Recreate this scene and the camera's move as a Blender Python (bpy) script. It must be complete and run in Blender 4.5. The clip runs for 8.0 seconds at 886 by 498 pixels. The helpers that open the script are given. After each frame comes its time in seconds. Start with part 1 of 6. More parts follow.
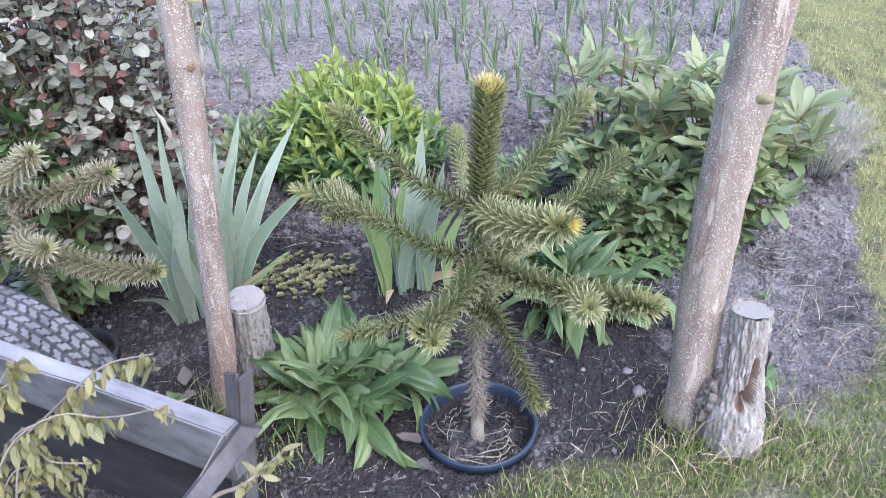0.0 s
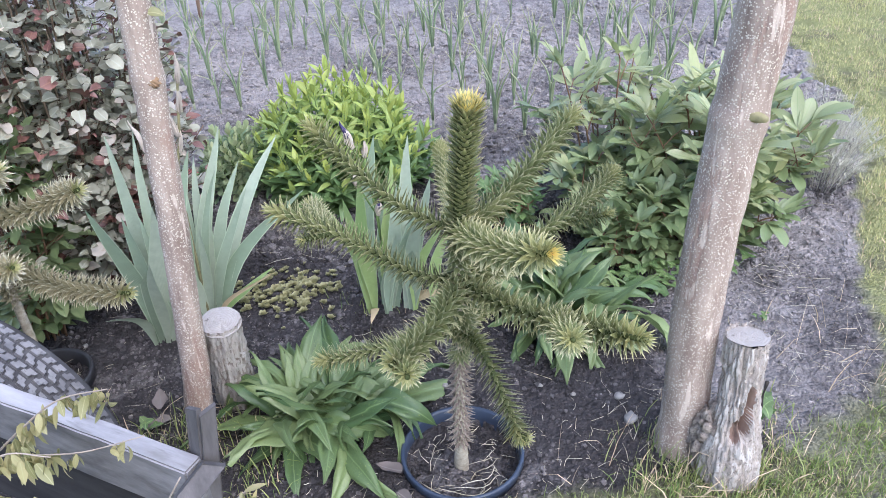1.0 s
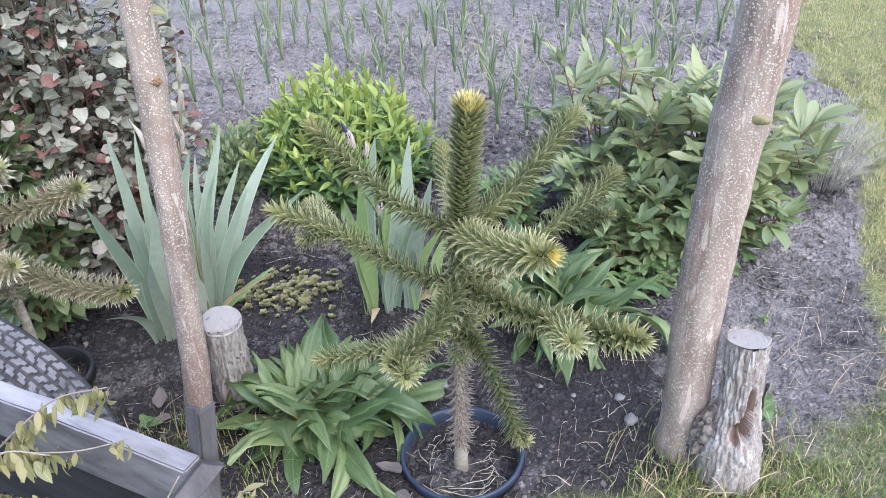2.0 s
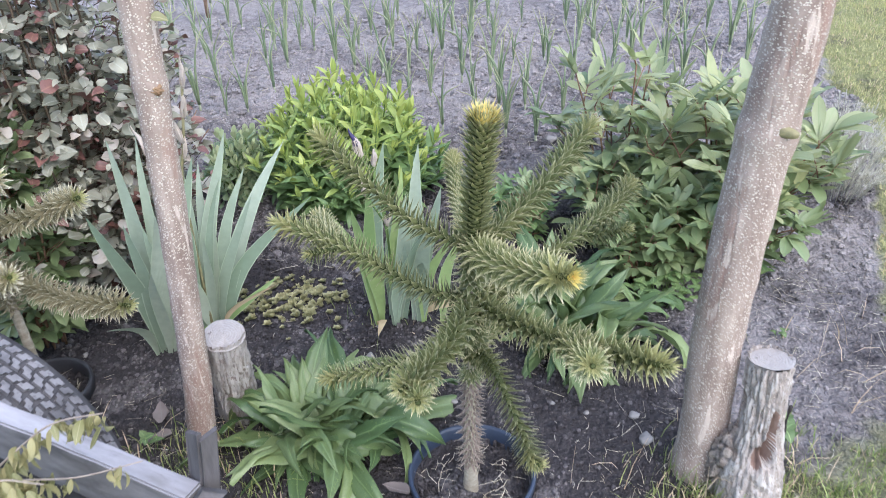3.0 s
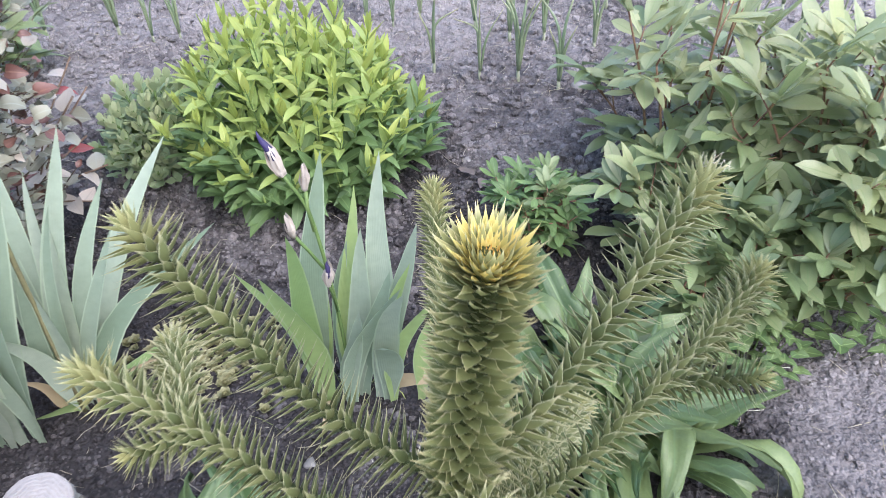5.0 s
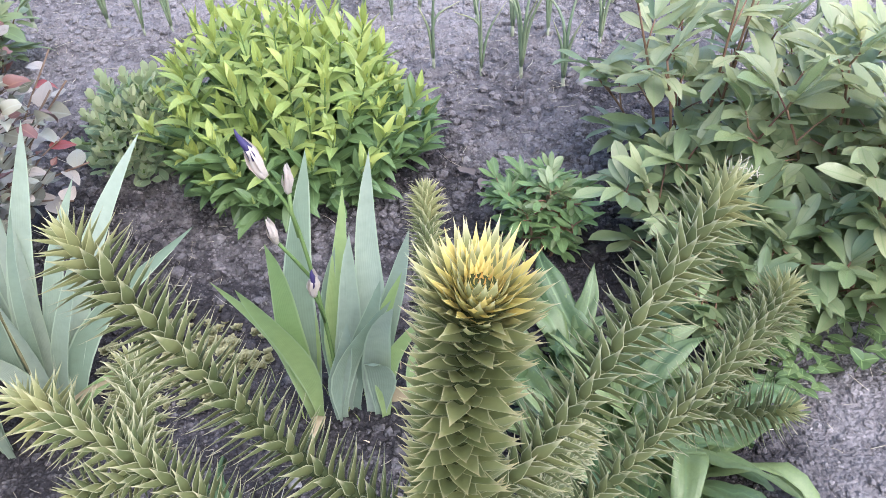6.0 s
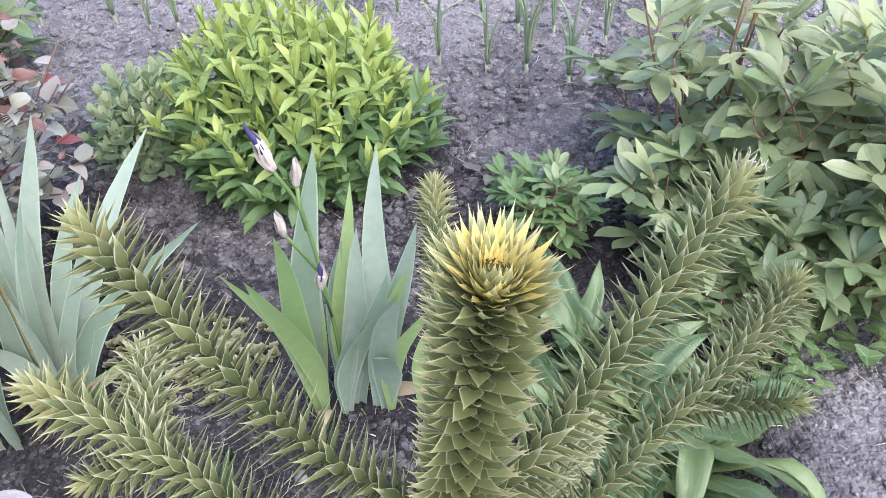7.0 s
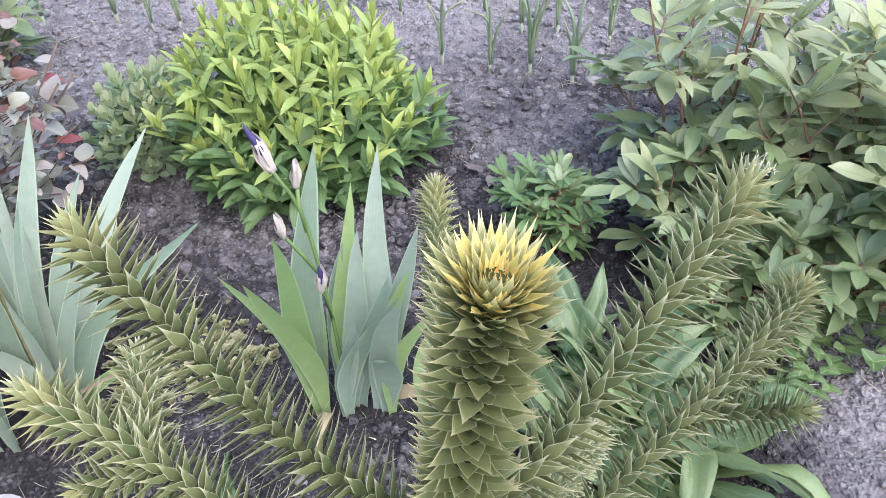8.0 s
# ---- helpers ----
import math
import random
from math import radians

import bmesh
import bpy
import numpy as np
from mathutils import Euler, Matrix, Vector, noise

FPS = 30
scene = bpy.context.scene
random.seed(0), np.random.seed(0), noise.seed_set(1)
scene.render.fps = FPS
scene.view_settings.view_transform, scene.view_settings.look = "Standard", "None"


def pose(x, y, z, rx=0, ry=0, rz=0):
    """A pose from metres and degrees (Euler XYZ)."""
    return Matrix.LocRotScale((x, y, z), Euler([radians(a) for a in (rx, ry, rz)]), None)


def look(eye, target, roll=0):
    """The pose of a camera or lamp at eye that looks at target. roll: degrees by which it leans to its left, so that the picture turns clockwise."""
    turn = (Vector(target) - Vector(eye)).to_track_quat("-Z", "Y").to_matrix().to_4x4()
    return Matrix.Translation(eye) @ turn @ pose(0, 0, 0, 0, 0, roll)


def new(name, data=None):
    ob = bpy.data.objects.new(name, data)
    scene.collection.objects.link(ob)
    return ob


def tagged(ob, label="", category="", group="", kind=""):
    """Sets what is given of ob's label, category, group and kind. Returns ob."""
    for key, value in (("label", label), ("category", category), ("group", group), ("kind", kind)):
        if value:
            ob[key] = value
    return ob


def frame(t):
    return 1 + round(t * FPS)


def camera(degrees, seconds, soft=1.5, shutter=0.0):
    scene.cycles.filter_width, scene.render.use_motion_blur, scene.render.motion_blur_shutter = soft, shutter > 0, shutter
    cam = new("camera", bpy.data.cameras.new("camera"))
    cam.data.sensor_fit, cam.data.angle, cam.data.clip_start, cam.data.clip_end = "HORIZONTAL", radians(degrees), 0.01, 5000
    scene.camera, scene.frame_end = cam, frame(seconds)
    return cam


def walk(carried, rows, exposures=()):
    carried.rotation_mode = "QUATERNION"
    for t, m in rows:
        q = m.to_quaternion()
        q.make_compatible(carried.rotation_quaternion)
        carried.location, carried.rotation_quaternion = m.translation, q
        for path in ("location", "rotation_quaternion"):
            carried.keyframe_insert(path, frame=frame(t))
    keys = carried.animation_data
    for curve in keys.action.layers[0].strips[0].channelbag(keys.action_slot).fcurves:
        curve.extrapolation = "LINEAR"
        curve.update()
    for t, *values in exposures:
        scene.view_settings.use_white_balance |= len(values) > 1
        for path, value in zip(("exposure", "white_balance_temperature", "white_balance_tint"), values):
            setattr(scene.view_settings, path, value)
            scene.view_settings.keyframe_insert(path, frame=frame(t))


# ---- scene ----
cam = camera(60.0, 8.0, soft=0.75, shutter=0.5)
PATH = [
    (0, (-0.014, 0.141, 1.242), (0.033, 1.822, 0.16), -3.1),
    (0.5, (0.009, 0.203, 1.24), (0.044, 1.893, 0.171), -3.3),
    (1, (0.035, 0.214, 1.233), (0.071, 1.902, 0.16), -3.2),
    (2.5, (0.037, 0.221, 1.233), (0.065, 1.908, 0.16), -2.8),
    (3, (0.025, 0.275, 1.229), (0.048, 1.963, 0.155), -2.8),
    (3.5, (0.061, 0.432, 1.2), (0.08, 2.113, 0.117), -2.7),
    (4, (0.081, 0.623, 1.186), (0.096, 2.273, 0.056), -3.0),
    (4.2, (0.08, 0.719, 1.168), (0.096, 2.342, -0.001), -3.0),
    (5.3, (0.085, 1.054, 1.044), (0.087, 2.564, -0.268), -2.4),
    (5.5, (0.09, 1.068, 1.035), (0.087, 2.581, -0.274), -2.6),
    (6, (0.093, 1.075, 1.028), (0.091, 2.592, -0.275), -2.3),
    (6.5, (0.093, 1.066, 1.028), (0.086, 2.584, -0.274), -2.3),
    (7, (0.087, 1.068, 1.026), (0.078, 2.583, -0.279), -2.2),
    (7.5, (0.088, 1.075, 1.023), (0.073, 2.589, -0.284), -2.3),
    (8, (0.089, 1.08, 1.021), (0.072, 2.594, -0.285), -2.2),
]
walk(cam, [(t, look(eye, target, roll)) for t, eye, target, roll in PATH], [(0, 1.65, 5850, 15), (1, 1.63, 6050, 13), (3, 1.6, 6150, 12), (4.0, 1.63, 6400, 9.5), (5.5, 1.87, 6170, 15), (8, 1.89, 6130, 15)])

# ---- world and light ----
world = bpy.data.worlds.new("world")
scene.world = world
world.use_nodes = True
wn = world.node_tree.nodes
sky = wn.new("ShaderNodeTexSky")
sky.sky_type = "NISHITA"
sky.sun_disc = False
sky.sun_elevation = radians(53)
sky.sun_rotation = radians(145)
sky.air_density, sky.dust_density, sky.ozone_density = 1.0, 1.5, 1.5
world.node_tree.links.new(sky.outputs["Color"], wn["Background"].inputs["Color"])
wn["Background"].inputs["Strength"].default_value = 0.14

sun = new("sun", bpy.data.lights.new("sun", "SUN"))
sun.data.energy = 1.25
sun.data.angle = radians(85)
sun.data.color = (1.0, 0.97, 0.93)
sun.matrix_world = look((1.9, -0.9, 3.9), (0.2, 1.5, 0.0))


# ---- materials ----
def tree(name):
    m = bpy.data.materials.new(name)
    m.use_nodes = True
    n = m.node_tree.nodes
    return m, n, m.node_tree.links, n["Principled BSDF"]


def mixrgb(n, l, fac, a, b, mode="MIX"):
    x = n.new("ShaderNodeMix")
    x.data_type, x.blend_type = "RGBA", mode
    for k, s in ((0, fac), (6, a), (7, b)):
        if isinstance(s, (tuple, list)):
            x.inputs[k].default_value = (*s, 1)
        elif isinstance(s, (int, float)):
            x.inputs[k].default_value = s
        else:
            l.new(s, x.inputs[k])
    return x.outputs[2]


def math_node(n, l, op, a, b=0.0):
    x = n.new("ShaderNodeMath")
    x.operation = op
    for k, s in enumerate((a, b)):
        if isinstance(s, (int, float)):
            x.inputs[k].default_value = s
        else:
            l.new(s, x.inputs[k])
    return x.outputs[0]


def noise_node(n, l, scale, detail=4, rough=0.6, vec=None):
    x = n.new("ShaderNodeTexNoise")
    x.inputs["Scale"].default_value, x.inputs["Detail"].default_value, x.inputs["Roughness"].default_value = scale, detail, rough
    if vec is not None:
        l.new(vec, x.inputs["Vector"])
    return x.outputs["Fac"]


def ramp(n, l, fac, stops):
    x = n.new("ShaderNodeValToRGB")
    e = x.color_ramp.elements
    while len(e) < len(stops):
        e.new(0.5)
    for k, (p, c) in enumerate(stops):
        e[k].position = p
        e[k].color = (*c, 1) if len(c) == 3 else c
    l.new(fac, x.inputs["Fac"])
    return x.outputs["Color"]


def bump(n, l, bsdf, height, strength=0.4, dist=0.004):
    x = n.new("ShaderNodeBump")
    x.inputs["Strength"].default_value, x.inputs["Distance"].default_value = strength, dist
    l.new(height, x.inputs["Height"])
    l.new(x.outputs["Normal"], bsdf.inputs["Normal"])


def coords(n, kind="Object"):
    return n.new("ShaderNodeTexCoord").outputs[kind]


def natural(c, grey=0.16, lift=1.22):
    """Leaf pigment under its grey bloom."""
    y = 0.3 * c[0] + 0.6 * c[1] + 0.1 * c[2]
    return tuple(min(0.85, lift * (x * (1 - grey) + y * grey)) for x in (c[0] * 1.18, c[1], c[2] * 0.95))


def leaf_material(name, c1, c2, rib=None, edge=None, tip=None, blotch=None, rough=0.5, glow=0.25, ribs=0.0, ribw=0.07, spec=0.55):
    """A leaf: colour by leaf, mottling, a midrib, a pale margin and tip by its own length and width."""
    c1, c2 = natural(c1), natural(c2)
    m, n, l, b = tree(name)
    geo = n.new("ShaderNodeNewGeometry").outputs["Random Per Island"]
    obj = n.new("ShaderNodeObjectInfo").outputs["Random"]
    rnd = math_node(n, l, "FRACT", math_node(n, l, "ADD", math_node(n, l, "MULTIPLY", geo, 7.31), math_node(n, l, "MULTIPLY", obj, 5.17)))
    uv = coords(n, "UV")
    sep = n.new("ShaderNodeSeparateXYZ")
    l.new(uv, sep.inputs[0])
    off = math_node(n, l, "ABSOLUTE", math_node(n, l, "SUBTRACT", sep.outputs[0], 0.5))
    ob = coords(n)
    col = mixrgb(n, l, rnd, c1, c2)
    mott = noise_node(n, l, 55, 3, 0.6, ob)
    col = mixrgb(n, l, math_node(n, l, "MULTIPLY", math_node(n, l, "SUBTRACT", mott, 0.3), 0.55), col, tuple(0.55 * x for x in c1))
    if blotch:
        big = ramp(n, l, noise_node(n, l, 30, 4, 0.65, ob), [(0.6, (0, 0, 0)), (0.7, (1, 1, 1))])
        col = mixrgb(n, l, math_node(n, l, "MULTIPLY", big, 0.7), col, blotch)
    if tip:
        col = mixrgb(n, l, ramp(n, l, sep.outputs[1], [(0.58, (0, 0, 0)), (0.92, (1, 1, 1))]), col, tip)
    if edge:
        col = mixrgb(n, l, ramp(n, l, off, [(0.42, (0, 0, 0)), (0.46, (1, 1, 1))]), col, edge)
    if rib:
        col = mixrgb(n, l, ramp(n, l, off, [(0.0, (0.9, 0.9, 0.9)), (ribw, (0, 0, 0))]), col, rib)
    l.new(col, b.inputs["Base Color"])
    b.inputs["Roughness"].default_value = rough
    b.inputs["Specular IOR Level"].default_value = spec
    if ribs:
        w = n.new("ShaderNodeTexWave")
        w.wave_type, w.bands_direction = "BANDS", "X"
        w.inputs["Scale"].default_value, w.inputs["Distortion"].default_value = ribs, 0.6
        l.new(uv, w.inputs["Vector"])
        bump(n, l, b, math_node(n, l, "ADD", w.outputs["Fac"], mott), 0.16, 0.0013)
    else:
        bump(n, l, b, noise_node(n, l, 160, 2, 0.5, ob), 0.25, 0.001)
    t = n.new("ShaderNodeBsdfTranslucent")
    l.new(col, t.inputs["Color"])
    mx = n.new("ShaderNodeMixShader")
    mx.inputs[0].default_value = glow
    l.new(b.outputs[0], mx.inputs[1])
    l.new(t.outputs[0], mx.inputs[2])
    l.new(mx.outputs[0], n["Material Output"].inputs["Surface"])
    return m


def plain_material(name, c1, c2, scale=20, rough=0.8, relief=0.4, dist=0.003, stretch=(1, 1, 1), spec=0.3, dark=None):
    m, n, l, b = tree(name)
    mp = n.new("ShaderNodeMapping")
    mp.inputs["Scale"].default_value = stretch
    l.new(coords(n), mp.inputs["Vector"])
    f = noise_node(n, l, scale, 6, 0.65, mp.outputs[0])
    g = noise_node(n, l, scale * 5, 4, 0.6, mp.outputs[0])
    rnd = math_node(n, l, "MULTIPLY", n.new("ShaderNodeNewGeometry").outputs["Random Per Island"], 0.35)
    col = mixrgb(n, l, ramp(n, l, math_node(n, l, "ADD", f, math_node(n, l, "SUBTRACT", rnd, 0.17)), [(0.3, (0, 0, 0)), (0.7, (1, 1, 1))]), c1, c2)
    if dark:
        col = mixrgb(n, l, ramp(n, l, g, [(0.55, (0, 0, 0)), (0.7, (0.8, 0.8, 0.8))]), col, dark)
    l.new(col, b.inputs["Base Color"])
    b.inputs["Roughness"].default_value = rough
    b.inputs["Specular IOR Level"].default_value = spec
    bump(n, l, b, math_node(n, l, "ADD", f, math_node(n, l, "MULTIPLY", g, 0.6)), relief, dist)
    return m


def soil_material():
    m, n, l, b = tree("soil")
    ob = coords(n)
    big = noise_node(n, l, 2.2, 4, 0.6, ob)
    mid = noise_node(n, l, 22, 6, 0.7, ob)
    fine = noise_node(n, l, 160, 4, 0.7, ob)
    rnd = n.new("ShaderNodeNewGeometry").outputs["Random Per Island"]
    dry, damp = (0.43, 0.388, 0.378), (0.075, 0.067, 0.069)
    f = math_node(n, l, "ADD", math_node(n, l, "MULTIPLY", big, 0.55), math_node(n, l, "MULTIPLY", mid, 0.45))
    f = math_node(n, l, "ADD", f, math_node(n, l, "MULTIPLY", math_node(n, l, "SUBTRACT", rnd, 0.5), 0.13))
    crust = n.new("ShaderNodeAttribute")
    crust.attribute_name = "crust"
    f = math_node(n, l, "ADD", f, math_node(n, l, "MULTIPLY", math_node(n, l, "SUBTRACT", crust.outputs["Fac"], 0.5), 0.26))
    soil = mixrgb(n, l, ramp(n, l, f, [(0.36, (0, 0, 0)), (0.62, (1, 1, 1))]), damp, dry)
    soil = mixrgb(n, l, ramp(n, l, fine, [(0.62, (0, 0, 0)), (0.72, (0.7, 0.7, 0.7))]), soil, (0.31, 0.28, 0.25))
    at = n.new("ShaderNodeAttribute")
    at.attribute_name = "turf"
    green = mixrgb(n, l, mid, (0.22, 0.23, 0.105), (0.40, 0.40, 0.19))
    green = mixrgb(n, l, ramp(n, l, noise_node(n, l, 5, 4, 0.7, ob), [(0.5, (0, 0, 0)), (0.65, (0.8, 0.8, 0.8))]), green, (0.20, 0.185, 0.12))
    l.new(mixrgb(n, l, at.outputs["Fac"], soil, green), b.inputs["Base Color"])
    b.inputs["Roughness"].default_value = 0.95
    b.inputs["Specular IOR Level"].default_value = 0.15
    grit = math_node(n, l, "ADD", math_node(n, l, "MULTIPLY", mid, 0.4), noise_node(n, l, 85, 5, 0.7, ob))
    for scale, much in ((75, 1.1), (170, 0.6)):
        v = n.new("ShaderNodeTexVoronoi")
        v.inputs["Scale"].default_value = scale
        l.new(ob, v.inputs["Vector"])
        grit = math_node(n, l, "SUBTRACT", grit, math_node(n, l, "MULTIPLY", v.outputs["Distance"], much))
    bump(n, l, b, math_node(n, l, "ADD", grit, math_node(n, l, "MULTIPLY", fine, 0.6)), 1.0, 0.013)
    return m


def bark_material():
    """Grey-brown bark with dense pale raised pores, rubbed reddish patches and long cracks."""
    m, n, l, b = tree("speckled_bark")
    ob = coords(n)
    vary = noise_node(n, l, 60, 2, 0.5, ob)
    dots = None
    for scale, size, lo in ((150, 0.21, 0.02), (250, 0.25, 0.2)):
        v = n.new("ShaderNodeTexVoronoi")
        v.inputs["Scale"].default_value = scale
        l.new(ob, v.inputs["Vector"])
        pick = ramp(n, l, v.outputs["Color"], [(lo, (0, 0, 0)), (lo + 0.1, (1, 1, 1))])
        d = ramp(n, l, math_node(n, l, "ADD", v.outputs["Distance"], math_node(n, l, "MULTIPLY", math_node(n, l, "SUBTRACT", vary, 0.5), 0.3)), [(size, (1, 1, 1)), (size + 0.08, (0, 0, 0))])
        d = math_node(n, l, "MULTIPLY", d, pick)
        dots = d if dots is None else math_node(n, l, "MAXIMUM", dots, d)
    long = n.new("ShaderNodeMapping")
    long.inputs["Scale"].default_value = (1, 1, 0.16)
    l.new(ob, long.inputs["Vector"])
    streak = noise_node(n, l, 30, 6, 0.7, long.outputs[0])
    fine = noise_node(n, l, 240, 3, 0.6, ob)
    col = mixrgb(n, l, ramp(n, l, streak, [(0.3, (0, 0, 0)), (0.68, (1, 1, 1))]), (0.19, 0.127, 0.101), (0.54, 0.43, 0.36))
    col = mixrgb(n, l, math_node(n, l, "MULTIPLY", fine, 0.45), col, (0.14, 0.105, 0.09))
    scar = ramp(n, l, noise_node(n, l, 17, 5, 0.65, long.outputs[0]), [(0.55, (0, 0, 0)), (0.62, (1, 1, 1))])
    col = mixrgb(n, l, math_node(n, l, "MULTIPLY", scar, 0.75), col, (0.28, 0.175, 0.138))
    crack = ramp(n, l, noise_node(n, l, 40, 3, 0.6, long.outputs[0]), [(0.64, (0, 0, 0)), (0.69, (1, 1, 1))])
    col = mixrgb(n, l, math_node(n, l, "MULTIPLY", crack, 0.8), col, (0.60, 0.50, 0.43))
    keep = math_node(n, l, "MULTIPLY", dots, math_node(n, l, "SUBTRACT", 1.0, math_node(n, l, "MULTIPLY", scar, 0.55)))
    col = mixrgb(n, l, math_node(n, l, "MULTIPLY", keep, 0.92), col, (0.64, 0.57, 0.49))
    l.new(col, b.inputs["Base Color"])
    b.inputs["Roughness"].default_value = 0.7
    h = math_node(n, l, "ADD", math_node(n, l, "MULTIPLY", keep, 0.5), math_node(n, l, "ADD", streak, math_node(n, l, "MULTIPLY", scar, -0.5)))
    bump(n, l, b, math_node(n, l, "ADD", h, math_node(n, l, "MULTIPLY", fine, 0.3)), 0.8, 0.003)
    return m


def cut_wood_material(name, c1, c2, ring=(0.25, 0.22, 0.2)):
    """End grain: rings about the cut's own middle."""
    m, n, l, b = tree(name)
    ob = coords(n, "UV")
    w = n.new("ShaderNodeTexWave")
    w.wave_type, w.rings_direction = "RINGS", "Z"
    w.inputs["Scale"].default_value, w.inputs["Distortion"].default_value, w.inputs["Detail"].default_value = 2.6, 9.0, 6
    l.new(ob, w.inputs["Vector"])
    col = mixrgb(n, l, noise_node(n, l, 5, 4, 0.6, ob), c1, c2)
    col = mixrgb(n, l, ramp(n, l, w.outputs["Fac"], [(0.0, (0.3, 0.3, 0.3)), (0.45, (0, 0, 0))]), col, ring)
    split = ramp(n, l, noise_node(n, l, 2.2, 6, 0.7, ob), [(0.6, (0, 0, 0)), (0.66, (0.85, 0.85, 0.85))])
    col = mixrgb(n, l, split, col, (0.13, 0.11, 0.1))
    l.new(col, b.inputs["Base Color"])
    b.inputs["Roughness"].default_value = 0.85
    bump(n, l, b, math_node(n, l, "ADD", math_node(n, l, "MULTIPLY", w.outputs["Fac"], 0.4), noise_node(n, l, 9, 5, 0.7, ob)), 0.5, 0.003)
    return m


SOIL = soil_material()
BARK = bark_material()
OLD_BARK = plain_material("weathered_bark", (0.20, 0.16, 0.135), (0.42, 0.37, 0.335), 48, 0.9, 1.0, 0.006, (1, 1, 0.45), dark=(0.10, 0.08, 0.068))
PALE_BARK = plain_material("pale_bark", (0.30, 0.27, 0.245), (0.49, 0.45, 0.415), 48, 0.9, 0.8, 0.004, (1, 1, 0.22), dark=(0.19, 0.16, 0.14))
BURL = plain_material("burl_bark", (0.17, 0.13, 0.108), (0.46, 0.40, 0.35), 60, 0.9, 1.0, 0.006, dark=(0.07, 0.055, 0.045))
CLEFT_DARK = plain_material("cleft_dark", (0.012, 0.011, 0.01), (0.045, 0.038, 0.034), 60, 0.9, 0.6, 0.003, (1, 1, 0.4))
HOLLOW = plain_material("hollow_wood", (0.10, 0.062, 0.048), (0.26, 0.175, 0.14), 30, 0.9, 0.6, 0.003, (1, 1, 0.4))
CUT = cut_wood_material("cut_wood", (0.45, 0.415, 0.39), (0.28, 0.255, 0.24))
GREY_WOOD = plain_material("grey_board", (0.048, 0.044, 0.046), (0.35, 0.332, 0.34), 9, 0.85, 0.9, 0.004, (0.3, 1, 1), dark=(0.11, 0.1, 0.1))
# paler copy of the plank's wood: sky light on its top put into colour
LIT_WOOD = plain_material("lit_board", (0.25, 0.24, 0.25), (0.52, 0.50, 0.515), 12, 0.85, 0.8, 0.004, (0.2, 1, 1), dark=(0.2, 0.19, 0.19))
GAP_SHADE = plain_material("gap_shade", (0.022, 0.02, 0.021), (0.06, 0.055, 0.055), 18, 0.9, 0.5, 0.003, (0.2, 1, 1))
RUBBER = plain_material("rubber", (0.12, 0.117, 0.127), (0.225, 0.22, 0.232), 22, 0.85, 0.4, 0.002, dark=(0.12, 0.12, 0.13))
# casing darker than the tread blocks: shade in the grooves put into its colour
RUBBER_LOW = plain_material("groove_shade_rubber", (0.06, 0.058, 0.063), (0.135, 0.131, 0.138), 16, 0.9, 0.4, 0.002, dark=(0.07, 0.07, 0.075))
PLASTIC = plain_material("dark_blue_plastic", (0.024, 0.034, 0.06), (0.045, 0.06, 0.092), 14, 0.42, 0.1, 0.001, spec=0.5)
BLACK_PLASTIC = plain_material("black_plastic", (0.02, 0.02, 0.024), (0.05, 0.05, 0.055), 14, 0.5, 0.1, 0.001, spec=0.5)
STRAW = plain_material("straw", (0.42, 0.36, 0.25), (0.62, 0.57, 0.46), 30, 0.8, 0.2, 0.001)
STUB = plain_material("stub_bark", (0.17, 0.15, 0.085), (0.29, 0.26, 0.13), 60, 0.6, 0.4, 0.002)
STONE = plain_material("stone", (0.17, 0.16, 0.15), (0.29, 0.27, 0.25), 40, 0.8, 0.4, 0.002)
STEM_GREEN = plain_material("green_stem", (0.10, 0.17, 0.05), (0.17, 0.24, 0.08), 30, 0.6, 0.2, 0.001)
STEM_RED = plain_material("red_stem", (0.17, 0.08, 0.055), (0.25, 0.16, 0.09), 30, 0.6, 0.2, 0.001)
STEM_BROWN = plain_material("brown_stem", (0.16, 0.09, 0.06), (0.28, 0.2, 0.14), 40, 0.8, 0.4, 0.001)
STEM_DARK = plain_material("dark_stem", (0.07, 0.05, 0.035), (0.14, 0.10, 0.065), 40, 0.8, 0.4, 0.001)
TWIG = plain_material("pale_twig", (0.22, 0.175, 0.145), (0.37, 0.31, 0.265), 40, 0.8, 0.4, 0.001)
CONIFER_STEM = plain_material("conifer_stem", (0.24, 0.2, 0.14), (0.46, 0.41, 0.32), 60, 0.9, 0.8, 0.004, (1, 1, 2))
# dark core: shade between the scale leaves is put into its colour
CONIFER_CORE = plain_material("conifer_core", (0.035, 0.05, 0.016), (0.075, 0.09, 0.03), 60, 0.8, 0.6, 0.003)

SCALE_GREEN = leaf_material("scale_leaf", (0.09, 0.134, 0.043), (0.172, 0.215, 0.073), edge=(0.56, 0.545, 0.34), tip=(0.67, 0.60, 0.38), rough=0.42, glow=0.12)
SCALE_LEADER = leaf_material("scale_leaf_leader", (0.145, 0.20, 0.062), (0.24, 0.295, 0.10), edge=(0.66, 0.63, 0.38), tip=(0.66, 0.56, 0.31), rough=0.42, glow=0.15)
SCALE_LIGHT = leaf_material("scale_leaf_young", (0.175, 0.22, 0.072), (0.26, 0.29, 0.10), edge=(0.52, 0.49, 0.24), tip=(0.62, 0.56, 0.32), rough=0.42, glow=0.18)
